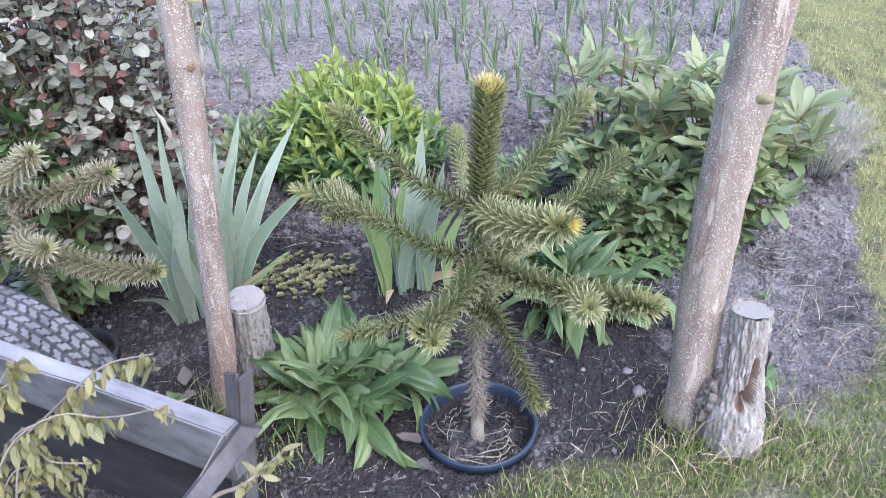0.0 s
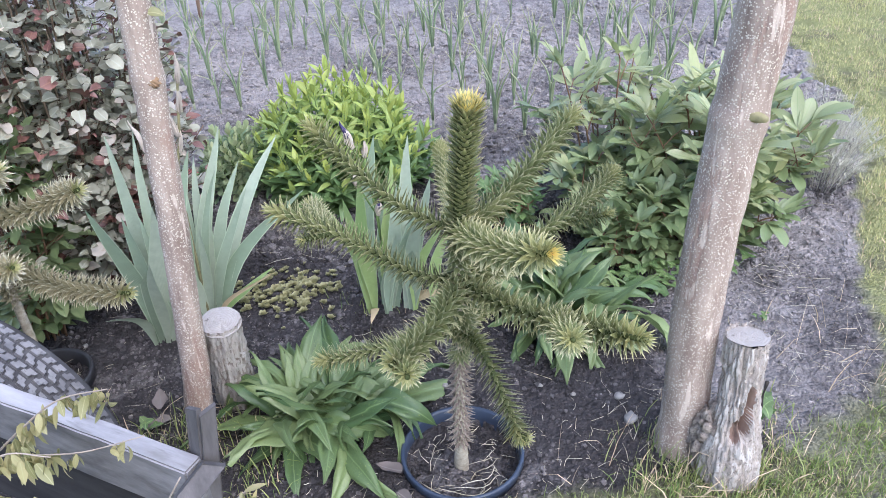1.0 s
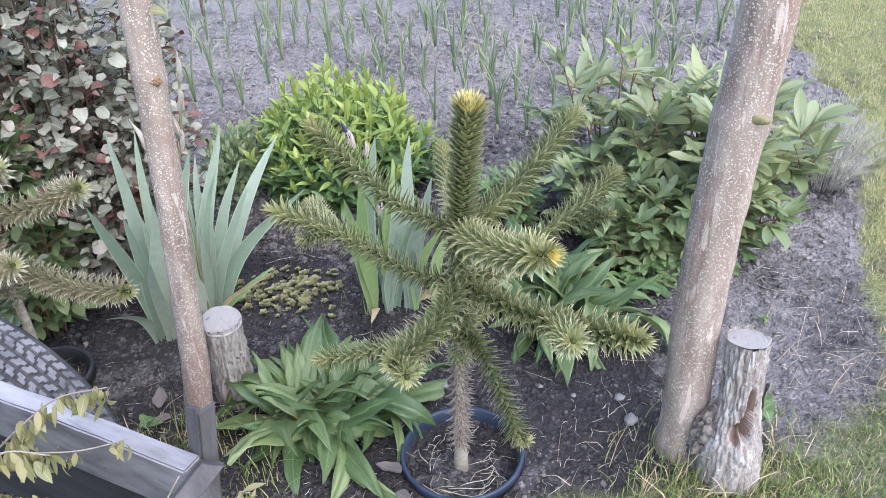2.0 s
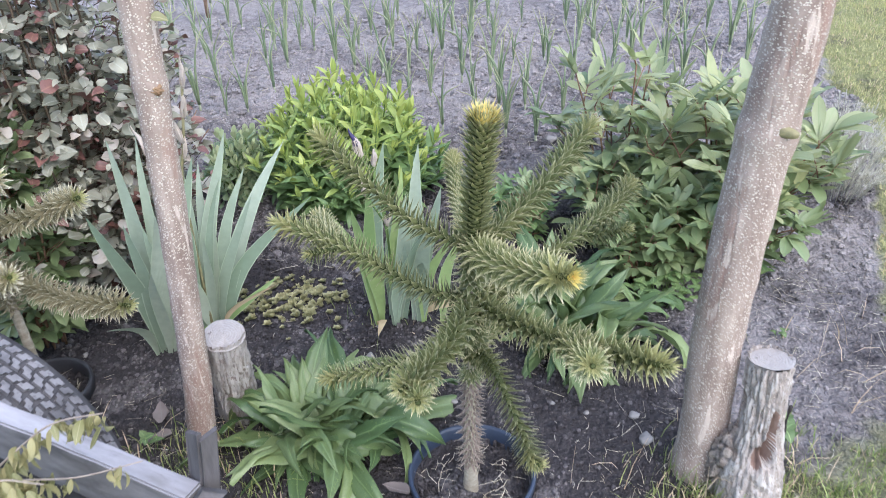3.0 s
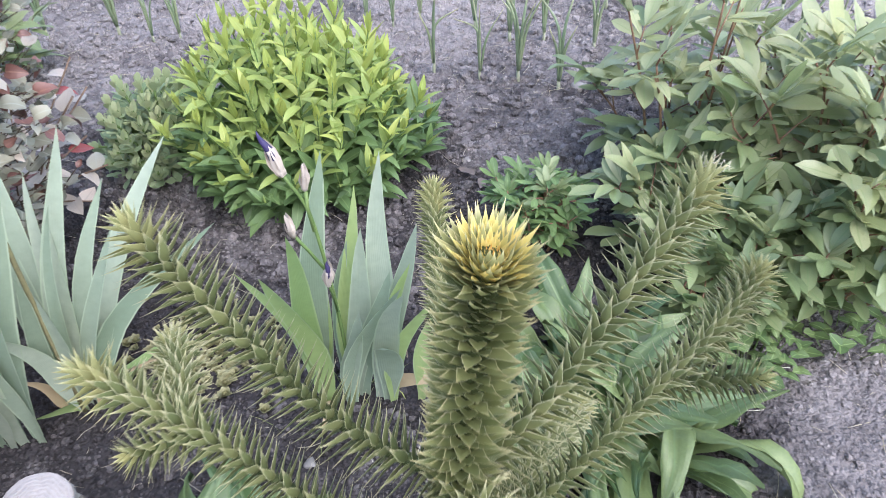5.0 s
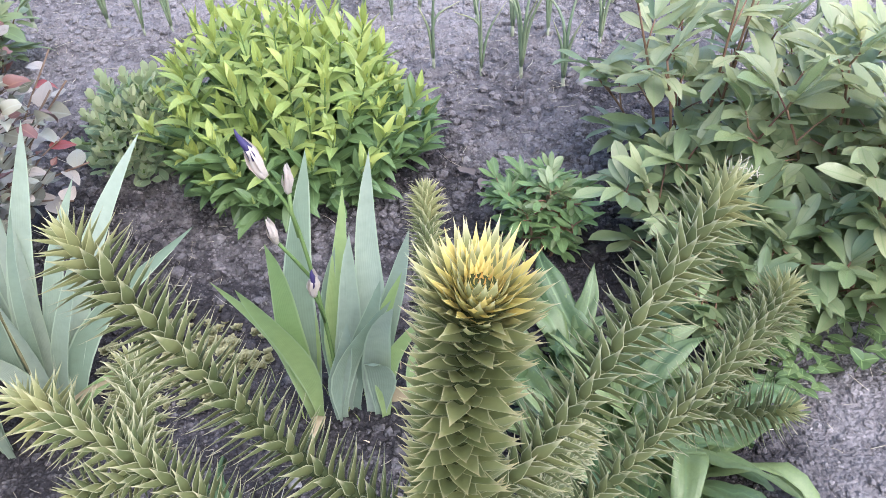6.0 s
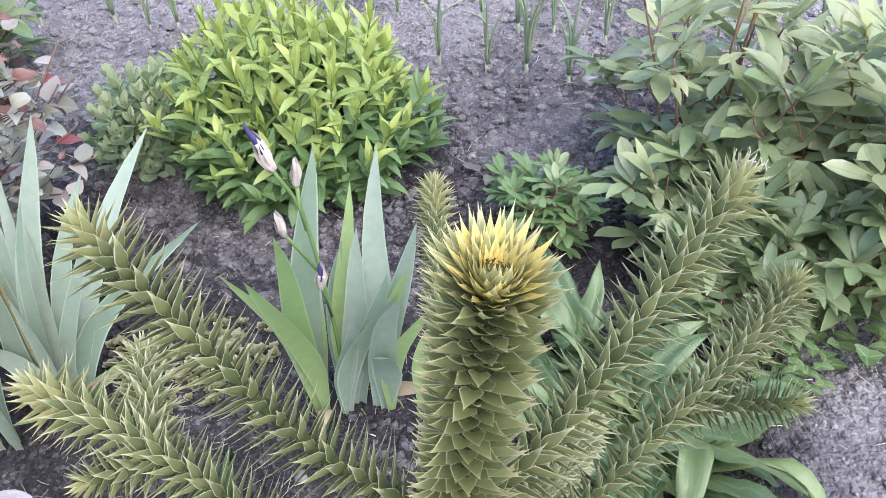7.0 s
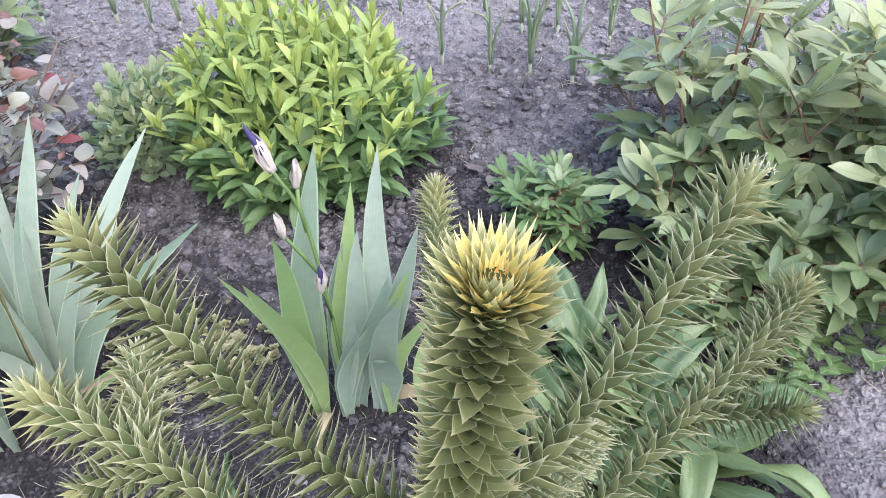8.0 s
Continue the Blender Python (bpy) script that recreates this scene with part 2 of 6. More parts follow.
SCALE_YELLOW = leaf_material("scale_leaf_new", (0.42, 0.43, 0.09), (0.62, 0.55, 0.11), edge=(0.80, 0.66, 0.24), tip=(0.92, 0.68, 0.28), rough=0.42, glow=0.2)
SCALE_ORANGE = leaf_material("scale_leaf_bud", (0.75, 0.40, 0.06), (0.8, 0.47, 0.08), tip=(0.8, 0.36, 0.07), rough=0.45, glow=0.2)
SCALE_PALE = leaf_material("scale_leaf_pale", (0.14, 0.145, 0.07), (0.27, 0.265, 0.14), edge=(0.58, 0.55, 0.40), tip=(0.74, 0.68, 0.52), rough=0.45, glow=0.15)
SCALE_DRY = leaf_material("scale_leaf_dry", (0.09, 0.076, 0.06), (0.20, 0.17, 0.135), edge=(0.36, 0.32, 0.24), tip=(0.40, 0.35, 0.27), rough=0.7, glow=0.05)
BROAD = leaf_material("broad_leaf", (0.055, 0.125, 0.038), (0.165, 0.255, 0.085), blotch=(0.25, 0.33, 0.10), rib=(0.20, 0.29, 0.12), ribs=2.2, rough=0.36, glow=0.22, ribw=0.045, spec=0.55)
IRIS = leaf_material("iris_leaf", (0.18, 0.295, 0.195), (0.33, 0.44, 0.335), edge=(0.46, 0.54, 0.38), ribs=4.0, rough=0.5, glow=0.2)
IRIS_GREEN = leaf_material("iris_leaf_green", (0.20, 0.36, 0.11), (0.29, 0.44, 0.14), edge=(0.40, 0.5, 0.25), ribs=4.0, rough=0.5, glow=0.28)
IRIS_DRY = leaf_material("iris_leaf_dry", (0.42, 0.36, 0.2), (0.5, 0.46, 0.28), ribs=4.0, rough=0.7, glow=0.15)
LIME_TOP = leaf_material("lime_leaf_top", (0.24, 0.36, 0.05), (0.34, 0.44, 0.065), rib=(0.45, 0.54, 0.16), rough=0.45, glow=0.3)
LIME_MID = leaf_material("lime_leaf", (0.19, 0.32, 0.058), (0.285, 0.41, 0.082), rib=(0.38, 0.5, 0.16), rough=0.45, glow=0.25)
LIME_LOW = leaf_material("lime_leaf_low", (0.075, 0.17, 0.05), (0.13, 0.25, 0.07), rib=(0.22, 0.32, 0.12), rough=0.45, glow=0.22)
SEDUM = leaf_material("sedum_leaf", (0.165, 0.285, 0.15), (0.30, 0.405, 0.20), edge=(0.36, 0.45, 0.28), rough=0.5, glow=0.15)
SEDUM_TOP = leaf_material("stonecrop_leaf_young", (0.27, 0.39, 0.19), (0.39, 0.48, 0.26), edge=(0.46, 0.50, 0.28), rough=0.5, glow=0.2)
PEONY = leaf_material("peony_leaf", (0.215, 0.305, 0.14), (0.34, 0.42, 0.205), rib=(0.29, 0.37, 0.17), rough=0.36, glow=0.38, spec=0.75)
PEONY_TOP = leaf_material("peony_leaf_lit", (0.225, 0.325, 0.125), (0.34, 0.41, 0.18), rib=(0.40, 0.45, 0.2), rough=0.36, glow=0.35, spec=0.75)
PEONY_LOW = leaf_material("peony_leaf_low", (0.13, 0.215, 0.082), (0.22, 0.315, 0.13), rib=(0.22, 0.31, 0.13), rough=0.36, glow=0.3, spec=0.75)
ROSE = leaf_material("rose_leaf", (0.13, 0.155, 0.105), (0.30, 0.335, 0.255), rib=(0.38, 0.38, 0.3), blotch=(0.30, 0.19, 0.125), rough=0.4, glow=0.15)
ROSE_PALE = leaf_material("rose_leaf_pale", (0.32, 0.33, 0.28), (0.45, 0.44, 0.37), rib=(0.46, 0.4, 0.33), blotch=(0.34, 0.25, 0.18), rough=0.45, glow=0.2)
ROSE_RED = leaf_material("rose_leaf_red", (0.10, 0.045, 0.037), (0.18, 0.09, 0.07), rib=(0.28, 0.15, 0.1), rough=0.4, glow=0.08)
ROSE_CRIMSON = leaf_material("rose_leaf_crimson", (0.20, 0.03, 0.028), (0.28, 0.055, 0.045), rib=(0.3, 0.12, 0.1), rough=0.45, glow=0.08)
HOUSELEEK = leaf_material("houseleek_leaf", (0.14, 0.17, 0.075), (0.26, 0.28, 0.125), tip=(0.40, 0.38, 0.2), rough=0.5, glow=0.12)
ONION = leaf_material("onion_leaf", (0.135, 0.23, 0.12), (0.24, 0.335, 0.175), tip=(0.45, 0.43, 0.26), rough=0.5, glow=0.2)
ONION_FOOT = plain_material("onion_foot", (0.25, 0.28, 0.17), (0.39, 0.40, 0.29), 40, 0.5, 0.1, 0.001)
FEATHER = leaf_material("feather_leaf", (0.30, 0.35, 0.285), (0.42, 0.46, 0.37), rough=0.6, glow=0.2)
SHRUB = leaf_material("shrub_leaf", (0.15, 0.175, 0.06), (0.31, 0.31, 0.13), rib=(0.38, 0.36, 0.19), blotch=(0.40, 0.33, 0.19), rough=0.5, glow=0.25)
WEED = leaf_material("weed_leaf", (0.065, 0.145, 0.04), (0.12, 0.21, 0.06), rib=(0.3, 0.42, 0.16), rough=0.5, glow=0.25)
GRASS = leaf_material("grass_blade", (0.29, 0.36, 0.11), (0.53, 0.55, 0.24), tip=(0.50, 0.49, 0.24), rough=0.55, glow=0.3)
GRASS_FRESH = leaf_material("fresh_grass", (0.095, 0.19, 0.036), (0.27, 0.36, 0.095), tip=(0.44, 0.46, 0.18), rough=0.55, glow=0.3)
DRY_GRASS = leaf_material("dry_grass", (0.40, 0.34, 0.21), (0.58, 0.52, 0.36), rough=0.75, glow=0.2)
DEAD_LEAF = leaf_material("dead_leaf", (0.085, 0.08, 0.075), (0.15, 0.14, 0.13), rib=(0.2, 0.18, 0.16), rough=0.8, glow=0.05)
PETAL = leaf_material("petal", (0.018, 0.015, 0.07), (0.04, 0.03, 0.13), rough=0.5, glow=0.1)
SHEATH = leaf_material("papery_sheath", (0.34, 0.33, 0.28), (0.50, 0.49, 0.43), blotch=(0.27, 0.21, 0.17), rough=0.6, glow=0.25, ribs=3.0)


# ---- geometry helpers ----
class Geo:
    """Collects pieces of one mesh: places, faces, leaf coordinates and material slots."""

    def __init__(self):
        self.v, self.f, self.uv, self.m, self.n = [], [], [], [], 0

    def add(self, verts, faces, uv, slot=0):
        self.v.append(np.asarray(verts, float))
        self.uv.append(np.asarray(uv, float))
        self.f.extend([tuple(i + self.n for i in q) for q in faces])
        self.m.extend([slot] * len(faces))
        self.n += len(verts)

    def mesh(self, name, materials, smooth=True):
        me = bpy.data.meshes.new(name)
        v = np.concatenate(self.v)
        me.from_pydata(v.tolist(), [], self.f)
        for mt in materials:
            me.materials.append(mt)
        me.polygons.foreach_set("material_index", self.m)
        me.polygons.foreach_set("use_smooth", [smooth] * len(self.f))
        loops = np.empty(len(me.loops), int)
        me.loops.foreach_get("vertex_index", loops)
        uv = np.concatenate(self.uv)[loops]
        me.uv_layers.new(name="UVMap").data.foreach_set("uv", uv.ravel())
        me.update()
        return me


def part(name, geo, materials, parent=None, label="", smooth=True):
    """One mesh object, under a thing or a part. geo: a Geo or a mesh."""
    me = geo.mesh(name, materials, smooth) if isinstance(geo, Geo) else geo
    ob = new(name, me)
    if parent is not None:
        ob.parent = parent
    return tagged(ob, label)


def thing(name, at, label, category, group="", kind=""):
    """An Empty at a thing's base."""
    ob = new(name)
    ob.empty_display_size = 0.05
    ob.location = at
    return tagged(ob, label, category, group, kind)


LANCE = lambda v: math.sin(math.pi * min(1, 0.04 + 0.96 * v) ** 0.8) ** 0.9
OVATE = lambda v: math.sin(math.pi * (0.03 + 0.97 * v) ** 0.62) ** 0.85
LONG = lambda v: 0.15 * (1 - v) + math.sin(math.pi * (0.02 + 0.98 * v) ** 1.0) ** 0.9 * 0.95
OBOVATE = lambda v: math.sin(math.pi * (0.03 + 0.93 * v) ** 1.22) ** 0.8
ROUND = lambda v: max(0.0, 1 - (2 * (0.04 + 0.96 * v) - 1) ** 2) ** 0.5
SPOON = lambda v: math.sin(math.pi * (0.02 + 0.98 * v) ** 1.5) ** 0.7
SCALE = lambda v: 0.66 + 0.34 * math.sin(math.pi * v / 0.5) if v < 0.25 else ((1 - v) / 0.75) ** 1.75 * (1 + 0.7 * (v - 0.25) / 0.75) + 0.05 * (1 - v)


def leaf(length, width, shape, bend=0.0, fold=0.15, steps=5, start=0.0, wave=0.0, twist=0.0):
    """A leaf along +y in its own frame, upper side +z: bends by that many radians, folds along its midrib."""
    pts, uv, faces = [], [], []
    y = z = 0.0
    for i in range(steps + 1):
        v = i / steps
        a = start + bend * v
        if i:
            y += math.cos(a) * length / steps
            z += math.sin(a) * length / steps
        w = shape(v) * width / 2 if i < steps else 0.0
        if i == steps:
            pts.append((0, y, z))
            uv.append((0.5, 1))
            continue
        for k, s in enumerate((-1, 0, 1)):
            lift = fold * w * abs(s) + wave * width * math.sin(9 * v + s) * abs(s)
            x, h = s * w, lift
            c, d = math.cos(twist * v), math.sin(twist * v)
            pts.append((x * c, y - h * math.sin(a), z + h * math.cos(a) + x * d))
            uv.append((0.5 + 0.5 * s, v))
    for i in range(steps - 1):
        p = 3 * i
        faces += [(p, p + 1, p + 4, p + 3), (p + 1, p + 2, p + 5, p + 4)]
    p, q = 3 * (steps - 1), 3 * steps
    faces += [(p, p + 1, q), (p + 1, p + 2, q)]
    return np.array(pts), faces, np.array(uv)


def aim(at, way, up=(0, 0, 1), scale=1.0, roll=0.0):
    """A frame at a place whose y axis goes along way, with its z axis as near to up as it can be."""
    y = Vector(way).normalized()
    u = Vector(up)
    x = y.cross(u)
    if x.length < 1e-4:
        x = y.cross(Vector((0.3, 1, 0.2)))
    x.normalize()
    z = x.cross(y)
    m = Matrix((x, y, z)).transposed().to_4x4()
    if roll:
        m = m @ Matrix.Rotation(roll, 4, "Y")
    m.translation = Vector(at)
    return m @ Matrix.Diagonal((scale, scale, scale, 1))


def moved(verts, m):
    a = np.array(m)
    return verts @ a[:3, :3].T + a[:3, 3]


def curve_points(ctrl, n):
    """n + 1 places along a smooth line through the given ones."""
    c = [Vector(p) for p in ctrl]
    c = [c[0] * 2 - c[1], *c, c[-1] * 2 - c[-2]]
    segs, out = len(c) - 3, []
    for i in range(n + 1):
        s = i / n * segs
        k = min(int(s), segs - 1)
        t = s - k
        p0, p1, p2, p3 = c[k:k + 4]
        out.append(0.5 * ((2 * p1) + (p2 - p0) * t + (2 * p0 - 5 * p1 + 4 * p2 - p3) * t * t + (3 * p1 - p0 - 3 * p2 + p3) * t ** 3))
    return out


def tube(geo, pts, radii, sides=8, slot=0, rough=0.0, cap=True):
    """A round bar along pts."""
    pts = [Vector(p) for p in pts]
    n = len(pts)
    if isinstance(radii, (int, float)):
        radii = [radii] * n
    verts, uv, faces = [], [], []
    side = None
    for i, p in enumerate(pts):
        d = (pts[min(i + 1, n - 1)] - pts[max(i - 1, 0)]).normalized()
        if side is None:
            side = d.cross(Vector((0.31, 0.95, 0.05)))
            if side.length < 0.1:
                side = d.cross(Vector((0, 0, 1)))
        side = (side - d * side.dot(d)).normalized()
        other = d.cross(side)
        for k in range(sides):
            a = 2 * math.pi * k / sides
            way = side * math.cos(a) + other * math.sin(a)
            r = radii[i] * (1 + rough * (noise.noise((p + way * 0.05) * 22) + 0.5 * noise.noise(Vector((way.x * 6, way.y * 6, p.z * 30)) + Vector((5, 0, 0)))))
            verts.append(p + way * r)
            uv.append((k / sides, i / max(1, n - 1)))
    for i in range(n - 1):
        for k in range(sides):
            a, b = i * sides + k, i * sides + (k + 1) % sides
            faces.append((a, b, b + sides, a + sides))
    if cap:
        faces += [tuple(range(sides))[::-1], tuple(range((n - 1) * sides, n * sides))]
    geo.add([tuple(v) for v in verts], faces, uv, slot)


def leaf_meshes(name, material, specs):
    out = []
    for s in specs:
        g = Geo()
        g.add(*leaf(**s))
        out.append(g.mesh(name, [material]))
    return out


def emit(parent, name, items, limit=250, joined="foliage"):
    """Leaves of one plant: the first ones are objects that share meshes, the rest one mesh. items: (mesh, world frame)."""
    inv = Matrix.Translation(-parent.location)
    for me, m in items[:limit]:
        ob = new(name, me)
        ob.parent = parent
        ob.matrix_basis = inv @ m
    rest = items[limit:]
    if not rest:
        return
    mats, g, known = [], Geo(), {}
    for me, m in rest:
        if me.name not in known:
            if me.materials[0] not in mats:
                mats.append(me.materials[0])
            co = np.empty(len(me.vertices) * 3)
            me.vertices.foreach_get("co", co)
            uv = np.zeros((len(me.vertices), 2))
            for lp, d in zip(me.loops, me.uv_layers[0].data):
                uv[lp.vertex_index] = d.uv
            known[me.name] = (co.reshape(-1, 3), [tuple(p.vertices) for p in me.polygons], uv, mats.index(me.materials[0]))
        co, fs, uv, slot = known[me.name]
        g.add(moved(co, inv @ m), fs, uv, slot)
    tagged(part(joined, g, mats, parent), kind="stuff")


def lathe(profile, sides=48):
    """A turned shape: profile of (radius, height) from the inside out."""
    verts, uv, faces = [], [], []
    for i, (r, z) in enumerate(profile):
        for k in range(sides):
            a = 2 * math.pi * k / sides
            verts.append((r * math.cos(a), r * math.sin(a), z))
            uv.append((k / sides, i / len(profile)))
    for i in range(len(profile) - 1):
        for k in range(sides):
            a, b = i * sides + k, i * sides + (k + 1) % sides
            faces.append((a, b, b + sides, a + sides))
    g = Geo()
    g.add(verts, faces, uv)
    return g


R = random.Random(7)
U = R.uniform


# ---- ground ----
POT, POT_R = (0.076, 1.338), 0.125
POT_B, POT_B_R = (-0.905, 1.658), 0.102
EDGE_Y = ([-3.0, -0.2, 0.06, 0.30, 0.75, 1.08], [0.9, 1.02, 1.16, 1.225, 1.30, 1.50])
EDGE_X = ([1.3, 1.53, 1.76, 2.21, 2.85, 3.57, 4.5, 9.0], [0.98, 1.08, 1.15, 1.37, 1.70, 1.82, 1.98, 2.6])


def turf(x, y):
    """How far a place lies inside the lawn, in metres (outside: minus), with a ragged edge."""
    wob = 0.05 * noise.noise((x * 4, y * 4, 3)) + 0.035 * noise.noise((x * 15, y * 15, 1)) + 0.015 * noise.noise((x * 40, y * 40, 7))
    near = np.interp(x, *EDGE_Y) - y if x < 1.08 else -9.0
    far = x - np.interp(y, *EDGE_X) if y > 1.3 else (x - 1.02 if x > 1.02 else -9.0)
    return max(near, far) + wob


def height(x, y):
    """The ground's height: trodden near the trunks, crumbly and ridged in the vegetable bed."""
    bed = min(1.0, max(0.0, (y - 1.75) / 0.6))
    h = 0.014 * noise.noise((x * 3.1, y * 3.1, 0)) + 0.006 * noise.noise((x * 11, y * 11, 4))
    h += (0.004 + 0.006 * bed) * noise.noise((x * 19, y * 19, 8)) + 0.003 * noise.noise((x * 48, y * 48, 2))
    loose = (0.5 + 0.8 * bed) * (0.35 if x > 0.62 and y < 2.2 else 1.0) * (0.55 + 0.9 * max(-0.3, noise.noise((x * 5, y * 5, 12))))
    h += loose * (0.030 * (0.42 - noise.voronoi((x * 25, y * 25, 0.5))[0][0]) + 0.010 * (0.42 - noise.voronoi((x * 66, y * 66, 3.5))[0][0]))
    for (cx, cy), r in ((POT, POT_R), (POT_B, POT_B_R)):
        d = math.hypot(x - cx, y - cy)
        if d < r + 0.06:
            h *= max(0.0, min(1.0, (d - r) / 0.06))
        if d < r:
            h = -0.09 if d < r - 0.014 else h - 0.01
    return h


def crust(x, y):
    """How dry the soil is: sun-baked in the vegetable bed and on the trodden path, damp among the watered plants."""
    bed = min(1.0, max(0.0, (y - 1.95) / 1.6))
    path = min(1.0, max(0.0, (x - 0.5) / 0.18)) * (0.72 if y > 1.45 else 0.5)
    return min(1.0, max(0.0, max(bed, path) + 0.25 * noise.noise((x * 2.3, y * 2.3, 5))))


def axis_steps(lo, hi, fine, out_lo, out_hi):
    a = list(np.arange(lo, hi + fine / 2, fine))
    s, x = fine, a[-1]
    while x < out_hi:
        s *= 1.25
        x += s
        a.append(x)
    s, x = fine, a[0]
    while x > out_lo:
        s *= 1.25
        x -= s
        a.insert(0, x)
    return a


def build_ground():
    xs, ys = axis_steps(-1.6, 2.0, 0.0092, -2500, 2500), axis_steps(0.85, 4.2, 0.0092, -2500, 2500)
    verts, tf, cr = [], [], []
    for y in ys:
        for x in xs:
            close = abs(x) < 12 and abs(y) < 14
            verts.append((x, y, height(x, y) if close else 0.0))
            cr.append(crust(x, y) if close else 0.5)
            tf.append(min(1.0, max(0.0, 0.5 + turf(x, y) / 0.05)) * (0.5 + 0.5 * min(1.0, max(0.0, (y - 1.4) / 0.3)) if y > 0.9 else 1.0) if close else 1.0)
    w = len(xs)
    faces = [(j * w + i, j * w + i + 1, (j + 1) * w + i + 1, (j + 1) * w + i) for j in range(len(ys) - 1) for i in range(w - 1)]
    me = bpy.data.meshes.new("ground")
    me.from_pydata(verts, [], faces)
    me.materials.append(SOIL)
    me.attributes.new("turf", "FLOAT", "POINT").data.foreach_set("value", tf)
    me.attributes.new("crust", "FLOAT", "POINT").data.foreach_set("value", cr)
    me.polygons.foreach_set("use_smooth", [True] * len(faces))
    return tagged(new("ground", me), "grey crumbly garden soil with short lawn alongside", "ground", kind="structure")


build_ground()


def blob(r, seed, flat=0.8, n=1):
    """A small lumpy stone or clod of 20 or 80 faces."""
    bm = bmesh.new()
    bmesh.ops.create_icosphere(bm, subdivisions=n, radius=r)
    for v in bm.verts:
        k = 1 + 0.45 * noise.noise(v.co.normalized() * 1.3 + Vector((seed, seed * 2, 0))) + 0.2 * noise.noise(v.co.normalized() * 3 + Vector((0, seed, 0)))
        v.co *= k
        v.co.z *= flat
    vs = np.array([v.co[:] for v in bm.verts])
    fs = [tuple(v.index for v in f.verts) for f in bm.faces]
    bm.free()
    return vs, fs


def on_soil(x, y):
    if turf(x, y) > -0.01:
        return False
    return math.hypot(x - POT[0], y - POT[1]) > POT_R + 0.015 and math.hypot(x - POT_B[0], y - POT_B[1]) > POT_B_R + 0.015


def build_clods():
    kinds = [blob(1.0, s, 0.75) for s in range(9)]
    g = Geo()
    for k in range(80000):
        y = 1.12 + 3.7 * U(0, 1) ** 1.25
        x = U(-0.62, 0.62) * (y + 0.7) + 0.05
        if k > 58000:
            x, y = U(-0.75, 0.95), U(1.6, 2.75)
        if not on_soil(x, y):
            continue
        bed = min(1.0, max(0.0, (y - 1.65) / 0.5))
        if U(0, 1) > 0.85 + 0.15 * bed:
            continue
        r = U(0.0012, 0.0028 + 0.0016 * bed) + (0.0085 * bed + 0.0055) * U(0, 1) ** 5.0
        if k > 58000:
            r = U(0.001, 0.0032) + 0.004 * U(0, 1) ** 6
        if x > 0.55 and y < 2.3 and U(0, 1) < 0.6:
            continue
        v, f = kinds[k % 9]
        a = U(0, 6.28)
        c, s = math.cos(a), math.sin(a)
        v = v @ np.array(((c, -s, 0), (s, c, 0), (0, 0, 1))).T * r + np.array((x, y, height(x, y) + 0.3 * r))
        g.add(v, f, np.zeros((len(v), 2)))
    ob = part("soil_clods", g, [SOIL], smooth=False)
    cr = [crust(p[0], p[1]) for p in np.concatenate(g.v)]
    ob.data.attributes.new("crust", "FLOAT", "POINT").data.foreach_set("value", cr)
    tagged(ob, "loose grey clods of dry garden soil", "soil", kind="stuff")


build_clods()


def build_straw():
    g = Geo()
    for k in range(5600):
        y = 1.1 + 3.6 * U(0, 1) ** 1.2
        x = U(-0.6, 0.6) * (y + 0.7) + 0.05
        if k < 130:
            x, y = 0.42 + R.gauss(0, 0.22), 1.32 + R.gauss(0, 0.1)
        elif k < 300:
            x, y = 0.95 + R.gauss(0, 0.12), 1.75 + R.gauss(0, 0.25)
        elif k < 380:
            x, y = -0.55 + R.gauss(0, 0.14), 1.5 + R.gauss(0, 0.09)
        elif k > 2700:
            y = 2.9 + 2.0 * U(0, 1)
            x = U(-0.6, 0.6) * (y + 0.7) + 0.05
        if not on_soil(x, y) and k > 130:
            continue
        if math.hypot(x - POT[0], y - POT[1]) < POT_R + 0.02:
            continue
        ln, a = 0.010 + 0.075 * U(0, 1) ** 3.2, U(0, 6.28)
        z = height(x, y) + 0.005
        d = Vector((math.cos(a), math.sin(a), U(-0.05, 0.1)))
        p = Vector((x, y, z))
        b = Vector((-d.y, d.x, 0.3)) * U(-0.12, 0.12) * ln
        tube(g, [p, p + d * ln * 0.5 + b, p + d * ln], U(0.0003, 0.0007), 4)
    tagged(part("straw_litter", g, [STRAW]), "scattered bits of dry straw on the soil", "straw", kind="stuff")


build_straw()


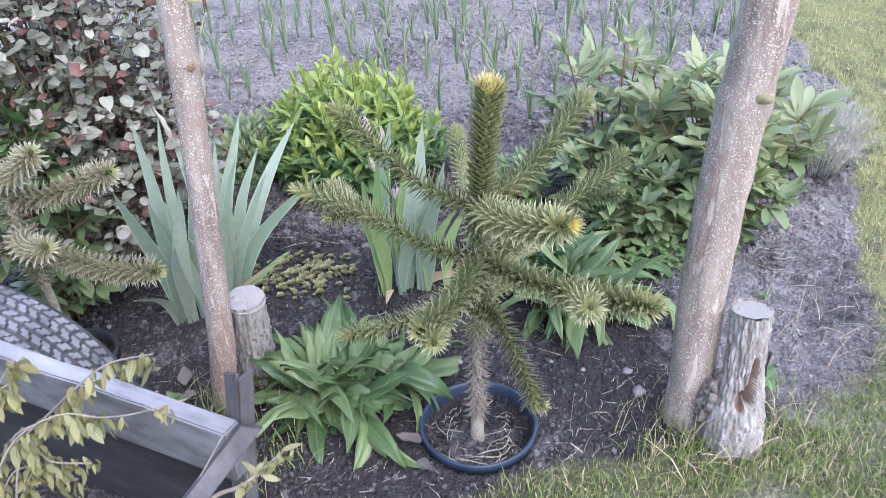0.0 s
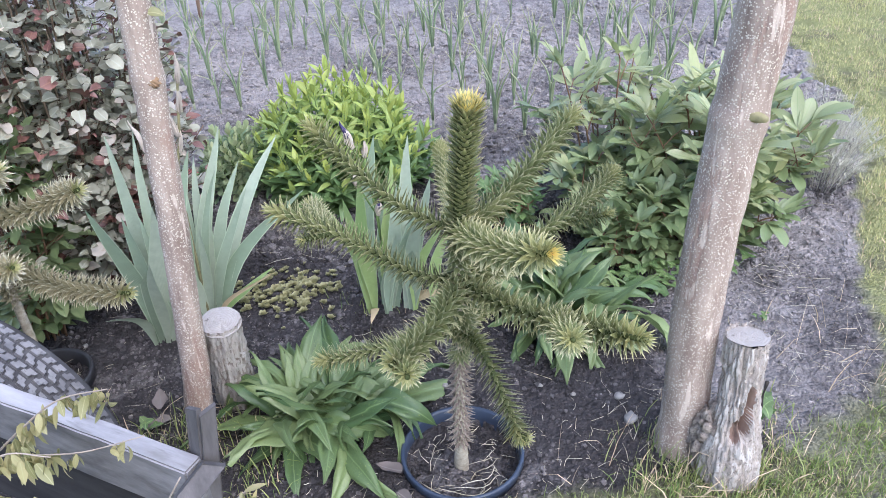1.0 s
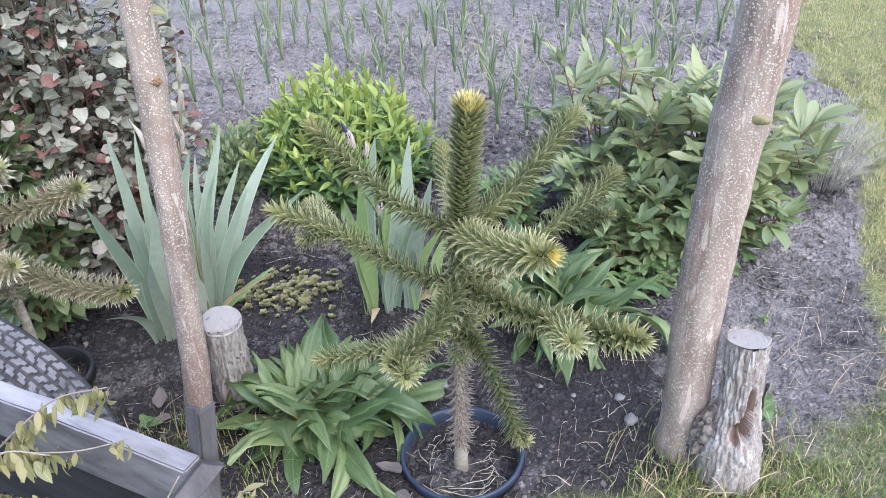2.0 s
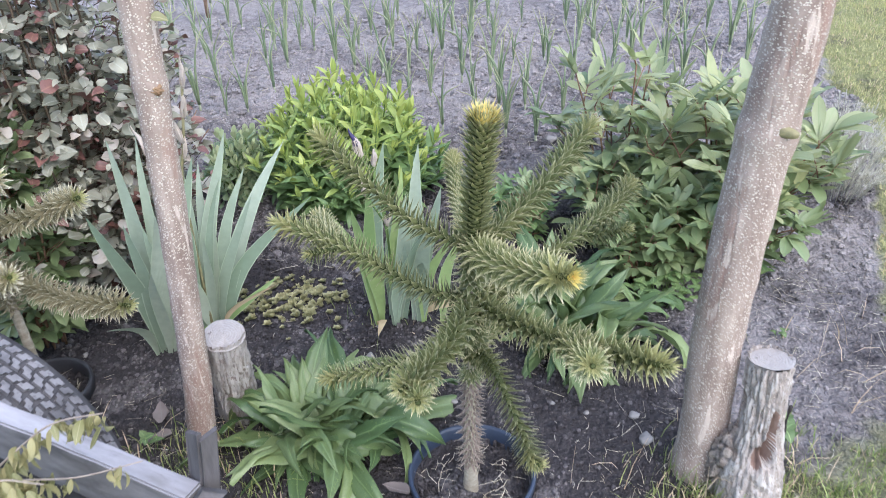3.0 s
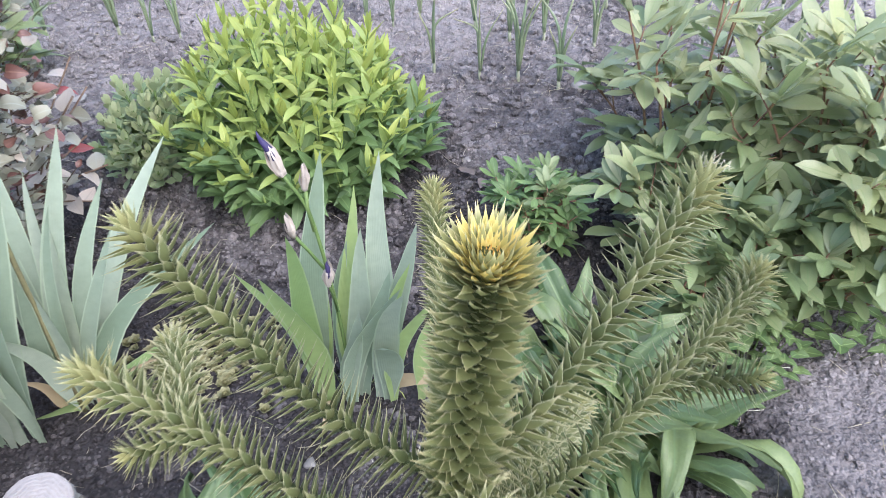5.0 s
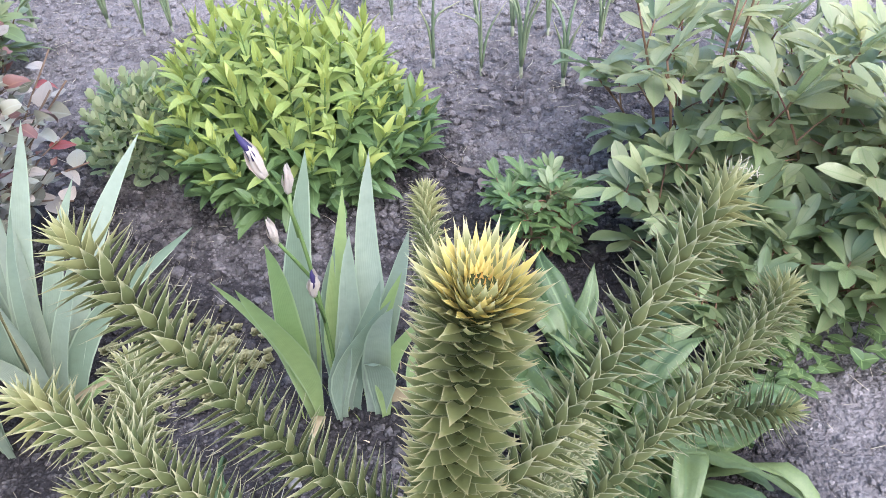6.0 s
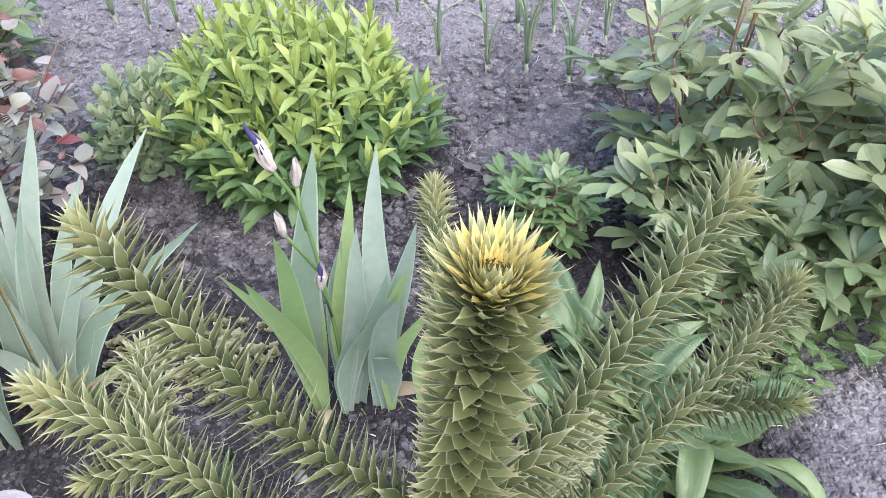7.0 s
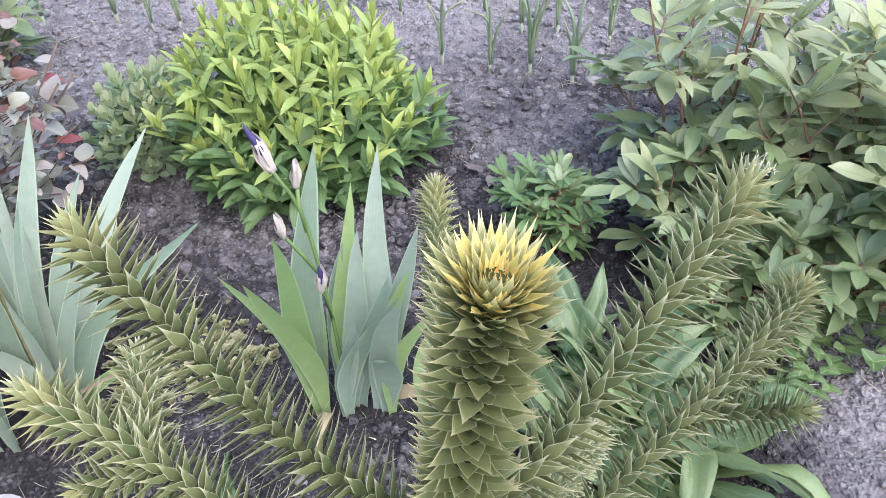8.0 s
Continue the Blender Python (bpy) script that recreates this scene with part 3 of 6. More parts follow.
def blades(name, spots, mats, label, category, low=0.03, high=0.07, width=0.0032, lean=0.5):
    """Grass: one thin bent blade for each spot (x, y, size)."""
    n = len(spots)
    xy = np.array([(s[0], s[1]) for s in spots])
    z0 = np.array([height(s[0], s[1]) for s in spots])
    size = np.array([s[2] for s in spots])
    rng = np.random.default_rng(n)
    a, ln = rng.uniform(0, 6.283, n), rng.uniform(low, high, n) * size
    tilt = np.abs(rng.normal(0, lean, n)).clip(0, 1.25)
    d = np.c_[np.cos(a), np.sin(a)]
    face = rng.uniform(0, 6.283, n)
    s = np.c_[np.cos(face), np.sin(face)] * (width / 2) * rng.uniform(0.6, 1.3, n)[:, None]
    base = np.c_[xy, z0 - 0.004]
    verts = np.empty((n, 7, 3))
    uv = np.empty((n, 7, 2))
    for k, (t, w) in enumerate(((0, 1.0), (0.4, 0.9), (0.75, 0.6))):
        lean_k = tilt * (0.25 + 0.75 * t)
        c = base + np.c_[d * (np.sin(lean_k) * ln * t)[:, None], np.cos(lean_k) * ln * t]
        verts[:, 2 * k] = c - np.c_[s * w, np.zeros(n)]
        verts[:, 2 * k + 1] = c + np.c_[s * w, np.zeros(n)]
        uv[:, 2 * k], uv[:, 2 * k + 1] = (0, t), (1, t)
    verts[:, 6] = base + np.c_[d * (np.sin(tilt) * ln)[:, None], np.cos(tilt) * ln]
    uv[:, 6] = (0.5, 1)
    g = Geo()
    base_f = [(0, 1, 3, 2), (2, 3, 5, 4), (4, 5, 6)]
    g.v, g.uv, g.n = [verts.reshape(-1, 3)], [uv.reshape(-1, 2)], 7 * n
    g.f = [tuple(i + 7 * k for i in q) for k in range(n) for q in base_f]
    slot = (rng.uniform(0, 1, n) < 0.16).astype(int) if len(mats) > 1 else np.zeros(n, int)
    g.m = np.repeat(slot, 3).tolist()
    return tagged(part(name, g, mats), label, category, kind="stuff")


def build_grass():
    spots = []
    while len(spots) < 74000:
        y = 0.95 + 4.1 * U(0, 1) ** 1.5
        x = U(-0.75, 2.6)
        t = turf(x, y)
        if t > 0.0 and (t > 0.05 or U(0, 1) < 0.6) and noise.noise((x * 7, y * 7, 6)) > (-0.42 if y > 1.6 else -0.25) + U(-0.1, 0.1):
            spots.append((x, y, (0.8 if y > 1.55 else 0.85) * (0.75 + 0.7 * max(0.0, noise.noise((x * 3, y * 3, 9))))))
    blades("lawn_grass", [q for q in spots if q[1] > 1.55], [GRASS, DRY_GRASS], "short yellowish green lawn grass", "grass", 0.012, 0.05, 0.0025, 0.65)
    blades("edge_grass", [q for q in spots if q[1] <= 1.55], [GRASS_FRESH, DRY_GRASS], "fresh green grass along the edge of the bed", "grass", 0.014, 0.06, 0.0026, 0.65)
    spots = []
    for cx, cy, sx, sy, k in ((0.60, 1.23, 0.1, 0.045, 420), (0.5, 1.27, 0.05, 0.06, 170), (-0.50, 1.42, 0.09, 0.05, 300), (-0.36, 1.3, 0.05, 0.06, 90), (0.72, 1.33, 0.05, 0.06, 110), (-0.12, 1.9, 0.1, 0.05, 50)):
        spots += [(cx + R.gauss(0, sx), cy + R.gauss(0, sy), U(0.4, 1.15)) for _ in range(k)]
    blades("grass_tufts", spots, [GRASS_FRESH, DRY_GRASS], "thin green and dry grass round the trunks", "grass", 0.04, 0.09, 0.0026, 0.6)
    spots = [(0.52 + R.gauss(0, 0.13), 1.29 + R.gauss(0, 0.06), U(0.7, 1.3)) for _ in range(40)]
    spots += [(1.0 + R.gauss(0, 0.1), 1.6 + R.gauss(0, 0.12), U(0.8, 1.5)) for _ in range(25)]
    spots += [(-0.55 + R.gauss(0, 0.1), 1.47 + R.gauss(0, 0.07), U(0.5, 1.1)) for _ in range(14)]
    blades("withered_grass", spots, [DRY_GRASS], "long withered grass blades lying on the soil", "grass", 0.07, 0.15, 0.0026, 1.0)


build_grass()


# ---- trees and stumps ----
def flaking_bark(pts, radii, sides, seed, hollows=(), peel=9.0, rough=0.0):
    """A stump's side: furrowed, with raised pale flakes and hollows (height, angle, size, width in radians)."""
    verts, uv, faces, slots = [], [], [], []
    for i, (p, r) in enumerate(zip(pts, radii)):
        for k in range(sides):
            a = 2 * math.pi * k / sides
            w = Vector((math.cos(a), math.sin(a), 0))
            q = Vector((w.x * 3.2, w.y * 3.2, p.z * 16 + seed))
            deep = -0.0035 * max(0.0, 0.25 - abs(noise.noise(Vector((w.x * 5, w.y * 5, p.z * 9 + seed * 3))))) * 4
            fl = noise.noise(q) + 0.5 * noise.noise(q * 2.3) + 0.25 * noise.noise(q * 5)
            fur = noise.noise(Vector((w.x * 9, w.y * 9, p.z * 12 + seed))) * 0.0016 + noise.noise(Vector((w.x * 22, w.y * 22, p.z * 60))) * 0.0011
            fur += 0.0022 * abs(noise.noise(Vector((w.x * 14, w.y * 14, p.z * 45 + seed)))) + 0.0012 * noise.noise(Vector((w.x * 40, w.y * 40, p.z * 150)))
            d1, d2 = noise.voronoi(Vector((w.x * 3.4 + 0.3 * fl, w.y * 3.4, p.z * 11 + seed)))[0][:2]
            gap = max(0.0, 1 - (d2 - d1) / 0.16)
            rr = r + fur + deep + rough * (0.0016 * noise.noise(Vector((w.x * 7, w.y * 7, p.z * 55))) - 0.0032 * gap) + (0.001 + 0.0024 * min(1, max(-1, fl * 2.2)))
            for z, b, size, wide in hollows:
                d = math.hypot((p.z - z) / size, ((a - b + math.pi) % (2 * math.pi) - math.pi) / wide) + 0.14 * fl
                rr -= 0.019 * max(0.0, min(1.0, (1.15 - d) * 1.5))
                if d < 0.95:
                    fl = -9.0
            verts.append(p + w * rr)
            uv.append((k / sides, i / len(pts)))
            slots.append(2 if fl < -5 else 3 if rough and gap > 0.55 else 1 if fl + 0.35 * noise.noise(q * 9) > peel else 0)
    g = Geo()
    n = len(pts)
    for i in range(n - 1):
        for k in range(sides):
            a, b = i * sides + k, i * sides + (k + 1) % sides
            faces.append((a, b, b + sides, a + sides))
    g.add([tuple(v) for v in verts], faces, uv)
    g.m = [slots[f[0]] for f in faces]
    return g


def trunk_tree():
    """The thicker trunk with the sawn stump that grows from its foot."""
    t = thing("tree", (0.55, 1.34, 0.0), "grey-brown tree trunk with pale specks beside a sawn stump", "tree")
    g = Geo()
    ctrl = [(0.535, 1.335, -0.06), (0.533, 1.34, 0.14), (0.532, 1.35, 0.28), (0.538, 1.357, 0.468), (0.549, 1.365, 0.631), (0.562, 1.37, 0.778), (0.573, 1.372, 0.91), (0.605, 1.39, 1.35), (0.62, 1.41, 2.3)]
    pts = curve_points(ctrl, 90)
    rad = [0.0455 + 0.012 * max(0.0, 1 - (p.z + 0.06) / 0.16) - 0.004 * min(1, max(0, p.z - 0.5)) + 0.0035 * math.exp(-((p.z - 0.715) / 0.02) ** 2) for p in pts]
    tube(g, [p - t.location for p in pts], rad, 40, rough=0.05)
    part("trunk", g, [BARK], t)
    # short branch stub at the old collar
    g = Geo()
    a, e = Vector((0.545, 1.345, 0.733)) - t.location, Vector((0.577, 1.309, 0.735)) - t.location
    tube(g, [a.lerp(e, k / 6) for k in range(7)], [0.014, 0.0115, 0.0098, 0.009, 0.0082, 0.0072, 0.004], 16, rough=0.3)
    part("branch_stub", g, [STUB], t, "short olive branch stub with a sawn end")
    # stump with its cut
    s = curve_points([(0.603, 1.262, -0.05), (0.603, 1.262, 0.06), (0.606, 1.268, 0.15), (0.611, 1.285, 0.24), (0.612, 1.297, 0.312)], 150)
    rad = []
    for p in s:
        k = min(1, max(0, p.z / 0.31))
        q = min(1.0, max(0.0, (k - 0.05) / 0.62))
        rad.append(0.036 + 0.028 * (1 - q * q * (3 - 2 * q)) + 0.002 * k ** 3)
    st = part("stump", flaking_bark([p - t.location for p in s], rad, 140, 3, ((0.185, -1.35, 0.042, 0.34), (0.15, -1.55, 0.03, 0.3), (0.13, -1.95, 0.024, 0.26)), 0.2, 1.0), [OLD_BARK, PALE_BARK, HOLLOW, BURL], t, "weathered stump with flaking pale bark and a brown hollow")
    # near-black strip added in place of the open gap behind the peeling bark
    g = Geo()
    strip = curve_points([(0.650, 1.242, 0.04), (0.644, 1.240, 0.11), (0.640, 1.250, 0.17), (0.650, 1.262, 0.225)], 20)
    tube(g, [p - t.location for p in strip], [0.0032 + 0.0016 * math.sin(i) for i in range(21)], 7, rough=0.5)
    part("cleft_strip", g, [CLEFT_DARK], st, "dark strip in place of the gap behind peeling bark")
    top = s[-1] - t.location
    g = Geo()
    d = (s[-1] - s[-2]).normalized()
    side = d.cross(Vector((0, 1, 0))).normalized()
    ring = [[top + (side * math.cos(a) + d.cross(side) * math.sin(a)) * r + d * (0.003 * noise.noise((math.cos(a) * 3, math.sin(a) * 3, r * 60)) - 0.002) for a in [2 * math.pi * k / 30 for k in range(30)]] for r in (0.040, 0.03, 0.02, 0.01)]
    vs = [tuple(p) for q in ring for p in q] + [tuple(top)]
    us = [(math.cos(2 * math.pi * k / 30) * r, math.sin(2 * math.pi * k / 30) * r) for r in (1.0, 0.78, 0.52, 0.26) for k in range(30)] + [(0, 0)]
    fs = [(i * 30 + k, i * 30 + (k + 1) % 30, (i + 1) * 30 + (k + 1) % 30, (i + 1) * 30 + k) for i in range(3) for k in range(30)] + [(90 + k, 90 + (k + 1) % 30, 120) for k in range(30)]
    g.add(vs, fs, us)
    part("sawn_top", g, [CUT], st, "pale grey sawn end with rings")
    # knotted bark that fills the fork between trunk and stump
    bm = bmesh.new()
    bmesh.ops.create_icosphere(bm, subdivisions=5, radius=1.0)
    for v in bm.verts:
        n = v.co.copy()
        e = noise.voronoi(n * 2.6 + Vector((4, 1, 2)))[0]
        k = 1 + 0.2 * noise.noise(n * 1.9) + 0.12 * noise.noise(n * 6) - 0.30 * max(0.0, 1 - (e[1] - e[0]) / 0.2) - 0.08 * abs(noise.noise(n * 15))
        v.co = Vector((n.x * 0.043, n.y * 0.036, n.z * 0.085)) * k
        v.co.x += 0.12 * v.co.z
    me = bpy.data.meshes.new("burl")
    bm.to_mesh(me)
    bm.free()
    me.materials.append(BURL)
    me.polygons.foreach_set("use_smooth", [True] * len(me.polygons))
    ob = part("burl", me, None, t, "knotted weathered bark in the fork")
    ob.location = Vector((0.572, 1.28, 0.09)) - t.location
    return t


trunk_tree()


def slim_tree():
    t = thing("tree", (-0.495, 1.475, 0.0), "slender grey-brown tree trunk with pale specks", "tree")
    ctrl = [(-0.497, 1.478, -0.06), (-0.489, 1.47, 0.063), (-0.469, 1.462, 0.189), (-0.447, 1.46, 0.403), (-0.429, 1.46, 0.588), (-0.412, 1.462, 0.80), (-0.403, 1.464, 0.938), (-0.38, 1.48, 1.4), (-0.36, 1.5, 2.2)]
    pts = curve_points(ctrl, 90)
    g = Geo()
    rad = [0.0265 + 0.004 * max(0.0, 1 - p.z / 0.35) + 0.006 * max(0.0, 1 - (p.z + 0.06) / 0.1) + 0.002 * math.exp(-((p.z - 0.815) / 0.012) ** 2) for p in pts]
    tube(g, [p - t.location for p in pts], rad, 32, rough=0.05)
    part("trunk", g, [BARK], t)
    v, f = blob(0.0085, 3, 1.0, 4)
    v = v * (1 + 0.22 * np.sin(v[:, :1] * 1500 + v[:, 2:] * 900) + 0.18 * np.sin(v[:, 1:2] * 2100 + v[:, :1] * 1300))
    g = Geo()
    g.add(v * np.array((1.5, 0.6, 0.75)) + np.array((-0.398, 1.440, 0.812)) - np.array(t.location), f, np.zeros((len(v), 2)))
    part("knot", g, [STEM_RED], t, "small torn reddish brown knot")
    g = Geo()
    v, f, u = leaf(0.026, 0.018, OVATE, -0.9, 0.4, 5)
    g.add(moved(v, aim(Vector((-0.376, 1.44, 0.925)) - t.location, (1, -0.2, 0.1), (0, -0.6, 0.8))), f, u)
    part("leaf", g, [SHRUB], t, "small yellowish green leaf")


slim_tree()


def round_stump():
    t = thing("tree_stump", (-0.425, 1.545, 0.0), "short grey sawn stump with cracked end, beside a slender trunk", "stump")
    s = curve_points([(-0.434, 1.575, -0.05), (-0.425, 1.545, 0.12), (-0.411, 1.512, 0.265)], 110)
    part("bark", flaking_bark([p - t.location for p in s], [0.046 - 0.006 * min(1, max(0, p.z / 0.26)) for p in s], 96, 9, rough=0.6), [PALE_BARK, PALE_BARK, HOLLOW, OLD_BARK], t)
    top, d = s[-1] - t.location, (s[-1] - s[-2]).normalized()
    side = d.cross(Vector((0, 1, 0))).normalized()
    g = Geo()
    vs, us, fs = [], [], []
    for r in (0.043, 0.034, 0.024, 0.013):
        for k in range(30):
            a = 2 * math.pi * k / 30
            w = side * math.cos(a) + d.cross(side) * math.sin(a)
            vs.append(tuple(top + w * r + d * (0.004 * noise.noise(w * 2 + Vector((0, 0, r * 40))) - 0.001)))
            us.append((math.cos(a) * r / 0.043, math.sin(a) * r / 0.043))
    vs.append(tuple(top))
    us.append((0, 0))
    fs = [(i * 30 + k, i * 30 + (k + 1) % 30, (i + 1) * 30 + (k + 1) % 30, (i + 1) * 30 + k) for i in range(3) for k in range(30)] + [(90 + k, 90 + (k + 1) % 30, 120) for k in range(30)]
    g.add(vs, fs, us)
    part("sawn_top", g, [CUT], t, "pale grey sawn end with rings and cracks")


round_stump()


# ---- monkey puzzle trees in pots ----
def scale_leaf(length, width, bend):
    return leaf(length, width, SCALE, bend, 0.42, 8, start=-0.05)


GOLD = 2.399963


def shoot(ctrl, size, mats, spread=1.0, tip=0.08, seed=0, thin=0.0055, turn=0.0, dense=1.0, base=0.0, trim=0.017):
    """Frames and slots of the scale leaves along one shoot, in a spiral. Returns [(place, frame, slot, scale)] and the line."""
    rr = random.Random(seed)
    n = 60
    end, last = Vector(ctrl[-1]), Vector(ctrl[-2])
    pts = curve_points([*ctrl[:-1], end - (end - last).normalized() * trim], n)
    ln = sum((pts[i + 1] - pts[i]).length for i in range(n))
    count = int(ln / (0.00113 * size) * dense)
    out = []
    for i in range(count):
        s = base + (1 - base) * (1 - (1 - (i + 0.5) / count) ** 1.18)
        k = min(int(s * n), n - 1)
        p = pts[k].lerp(pts[k + 1], s * n - k)
        d = (pts[k + 1] - pts[k]).normalized()
        side = d.cross(Vector((0, 0, 1)))
        if side.length < 0.05:
            side = d.cross(Vector((0, 1, 0)))
        side.normalize()
        other = d.cross(side)
        a = i * GOLD + turn
        out_way = side * math.cos(a) + other * math.sin(a)
        left = (1 - s) * ln
        near = min(1.0, left / (0.03 * size))
        ang = (0.22 + 0.78 * near ** 0.6) * radians(73) * spread * rr.uniform(0.93, 1.07)
        way = d * math.cos(ang) + out_way * math.sin(ang)
        scale = size * (0.44 + 0.56 * near) * rr.uniform(0.92, 1.08)
        young = left / (tip * ln + 0.01)
        slot = 2 if young < 0.42 + rr.uniform(-0.1, 0.1) else 1 if young < 1.0 + rr.uniform(-0.3, 0.3) else 0
        out.append((p + out_way * thin * 0.8, aim(p + out_way * thin * 0.8, way, d, scale, rr.uniform(-0.1, 0.1)), slot, s))
    return out, pts


LEAF_BENDS = (0.1, 0.22, 0.0)


def shoot_part(name, ctrl, size, mats, parent, label="", core=CONIFER_CORE, pieces=False, **k):
    """One shoot: its core and its scale leaves, each leaf an object where they can be told apart."""
    items, pts = shoot(ctrl, size, mats, **k)
    g = Geo()
    o = parent.location if parent.parent is None else parent.parent.location
    tube(g, [p - o for p in pts], [0.0062 - 0.002 * i / len(pts) for i in range(len(pts))], 8, slot=len(mats))
    if not pieces:
        for i, (p, m, slot, s) in enumerate(items):
            v, f, u = scale_leaf(0.039, 0.0094, LEAF_BENDS[i % 3])
            g.add(moved(v, Matrix.Translation(-o) @ m), f, u, slot)
    ob = part(name, g, [*mats, core], parent, label)
    if pieces:
        for i, (p, m, slot, s) in enumerate(items):
            lf = new("scale_leaf", SHOOT_LEAVES[min(slot, 1)][i % 3])
            lf.parent = ob
            lf.matrix_basis = Matrix.Translation(-o) @ m
    return ob


def leaf_set(mats, length, width, bends):
    """Shared meshes of single scale leaves: a row for each material."""
    rows = []
    for mt in mats:
        row = []
        for b in bends:
            q = Geo()
            q.add(*scale_leaf(length, width, b))
            row.append(q.mesh("scale_leaf", [mt]))
        rows.append(row)
    return rows


SHOOT_LEAVES = leaf_set((SCALE_GREEN, SCALE_LIGHT), 0.039, 0.0094, LEAF_BENDS)


def crown(parent, apex, axis, count, size, yellow=0.5):
    """Broad new leaves standing up round a sunken growing tip, with its bud."""
    d = axis.normalized()
    side = d.cross(Vector((0, 1, 0.1))).normalized()
    other = d.cross(side)
    rr = random.Random(count)
    g = Geo()
    for i in range(count):
        v = (i + 0.5) / count
        a = i * GOLD
        out = side * math.cos(a) + other * math.sin(a)
        ang = radians(4 + 46 * v ** 0.8 + rr.uniform(-6, 6))
        p = apex + out * (0.001 + 0.0165 * v ** 0.7) * size - d * (0.008 + 0.010 * v * v) * size
        vv, f, u = scale_leaf((0.009 + 0.016 * min(1, 1.6 * v)) * size * rr.uniform(0.85, 1.15), (0.0038 + 0.0036 * min(1, 1.3 * v)) * size, rr.uniform(0.1, 0.4))
        slot = 0 if v < 0.05 else 1 if v < yellow + rr.uniform(-0.12, 0.12) else 2
        g.add(moved(vv, aim(p, d * math.cos(ang) + out * math.sin(ang), d)), f, u, slot)
    return part("growing_tip", g, [SCALE_ORANGE, SCALE_YELLOW, SCALE_LIGHT], parent, "yellow growing tip with an orange bud")


def puzzle_tree():
    t = thing("monkey_puzzle_tree", (POT[0] - 0.002, POT[1], -0.03), "young spiny monkey puzzle tree with yellow tip in sunken pot", "tree")
    o = t.location
    stem = [(0.074, 1.335, -0.05), (0.073, 1.332, 0.095), (0.076, 1.33, 0.187), (0.078, 1.33, 0.274), (0.086, 1.33, 0.381), (0.085, 1.33, 0.492), (0.087, 1.33, 0.549), (0.092, 1.33, 0.62)]
    pts = curve_points(stem, 50)
    g = Geo()
    tube(g, [p - o for p in pts], [0.0125 - 0.005 * min(1, max(0, p.z / 0.5)) + 0.0035 * max(0, 1 - abs(p.z + 0.01) / 0.06) for p in pts], 14, rough=0.12)
    part("trunk", g, [CONIFER_STEM], t, "pale scarred lower trunk")
    items, _ = shoot([(0.0735, 1.332, 0.05), (0.074, 1.331, 0.11), (0.076, 1.33, 0.19), (0.078, 1.33, 0.274), (0.082, 1.33, 0.33)], 0.95, None, spread=1.4, tip=0.01, seed=5, thin=0.009, dense=1.2)
    g = Geo()
    for i, (p, m, slot, s) in enumerate(items):
        v, f, u = scale_leaf(0.027, 0.006, 0.15)
        g.add(moved(v, Matrix.Translation(-o) @ m), f, u, 0 if s < 0.75 else 1)
    part("dry_leaves", g, [SCALE_DRY, SCALE_GREEN], t, "brown dried scale leaves")
    items, _ = shoot([(0.082, 1.33, 0.33), (0.086, 1.33, 0.381), (0.085, 1.33, 0.492), (0.087, 1.33, 0.57)], 1.0, None, spread=1.3, tip=0.01, seed=6, thin=0.009, dense=1.35)
    g = Geo()
    for i, (p, m, slot, s) in enumerate(items):
        v, f, u = scale_leaf(0.03, 0.0125, 0.3)
        g.add(moved(v, Matrix.Translation(-o) @ m), f, u, 0)
    part("trunk_leaves", g, [SCALE_GREEN], t)
    # leader: every leaf a piece of its own
    line = [(0.088, 1.33, 0.565), (0.094, 1.33, 0.64), (0.102, 1.33, 0.72), (0.110, 1.33, 0.788)]
    items, pts = shoot(line, 1.06, None, spread=0.77, tip=0.06, seed=11, thin=0.013, dense=1.8, trim=0.0)
    g = Geo()
    tube(g, [p - o for p in pts], [0.012 - 0.005 * (i / len(pts)) ** 2 for i in range(len(pts))], 12)
    lead = part("leader", g, [CONIFER_CORE], t, "thick upright leading shoot with a yellow tip")
    kinds = leaf_set((SCALE_LEADER, SCALE_LIGHT), 0.0315, 0.0114, (0.35, 0.5, 0.2))
    for i, (p, m, slot, s) in enumerate(items):
        ob = new("scale_leaf", kinds[min(slot, 1)][i % 3])
        ob.parent = lead
        ob.matrix_basis = Matrix.Translation(-o) @ m
    crown(lead, Vector((0.110, 1.33, 0.791)) - o, Vector((0.1, -0.16, 1.0)), 120, 1.06, 0.7)
    mats = [SCALE_GREEN, SCALE_LIGHT, SCALE_LIGHT]
    B = lambda ctrl, size, seed, m=mats, par=t, nm="branch", **k: shoot_part(nm, ctrl, size, m, par, seed=seed, turn=seed * 1.7, **k)
    u0, u1, u2 = (0.087, 1.332, 0.555), (0.085, 1.33, 0.455), (0.080, 1.33, 0.345)
    B([u0, (-0.005, 1.375, 0.585), (-0.09, 1.43, 0.645), (-0.176, 1.488, 0.718)], 0.98, 21, pieces=True)
    far = B([u0, (0.165, 1.40, 0.572), (0.25, 1.49, 0.612), (0.341, 1.586, 0.667)], 0.98, 22, pieces=True)
    g, rr = Geo(), random.Random(3)
    for q in range(60):
        p = Vector((0.333, 1.577, 0.663)) + Vector((rr.gauss(0, 0.006), rr.gauss(0, 0.006), rr.gauss(0, 0.005))) - o
        d = Vector((rr.gauss(0.6, 0.6), rr.gauss(0.6, 0.6), rr.gauss(0.3, 0.6))).normalized() * rr.uniform(0.006, 0.015)
        tube(g, [p, p + d * 0.4 + Vector((0, 0, 0.001)), p + d * 0.8], 0.00028, 4)
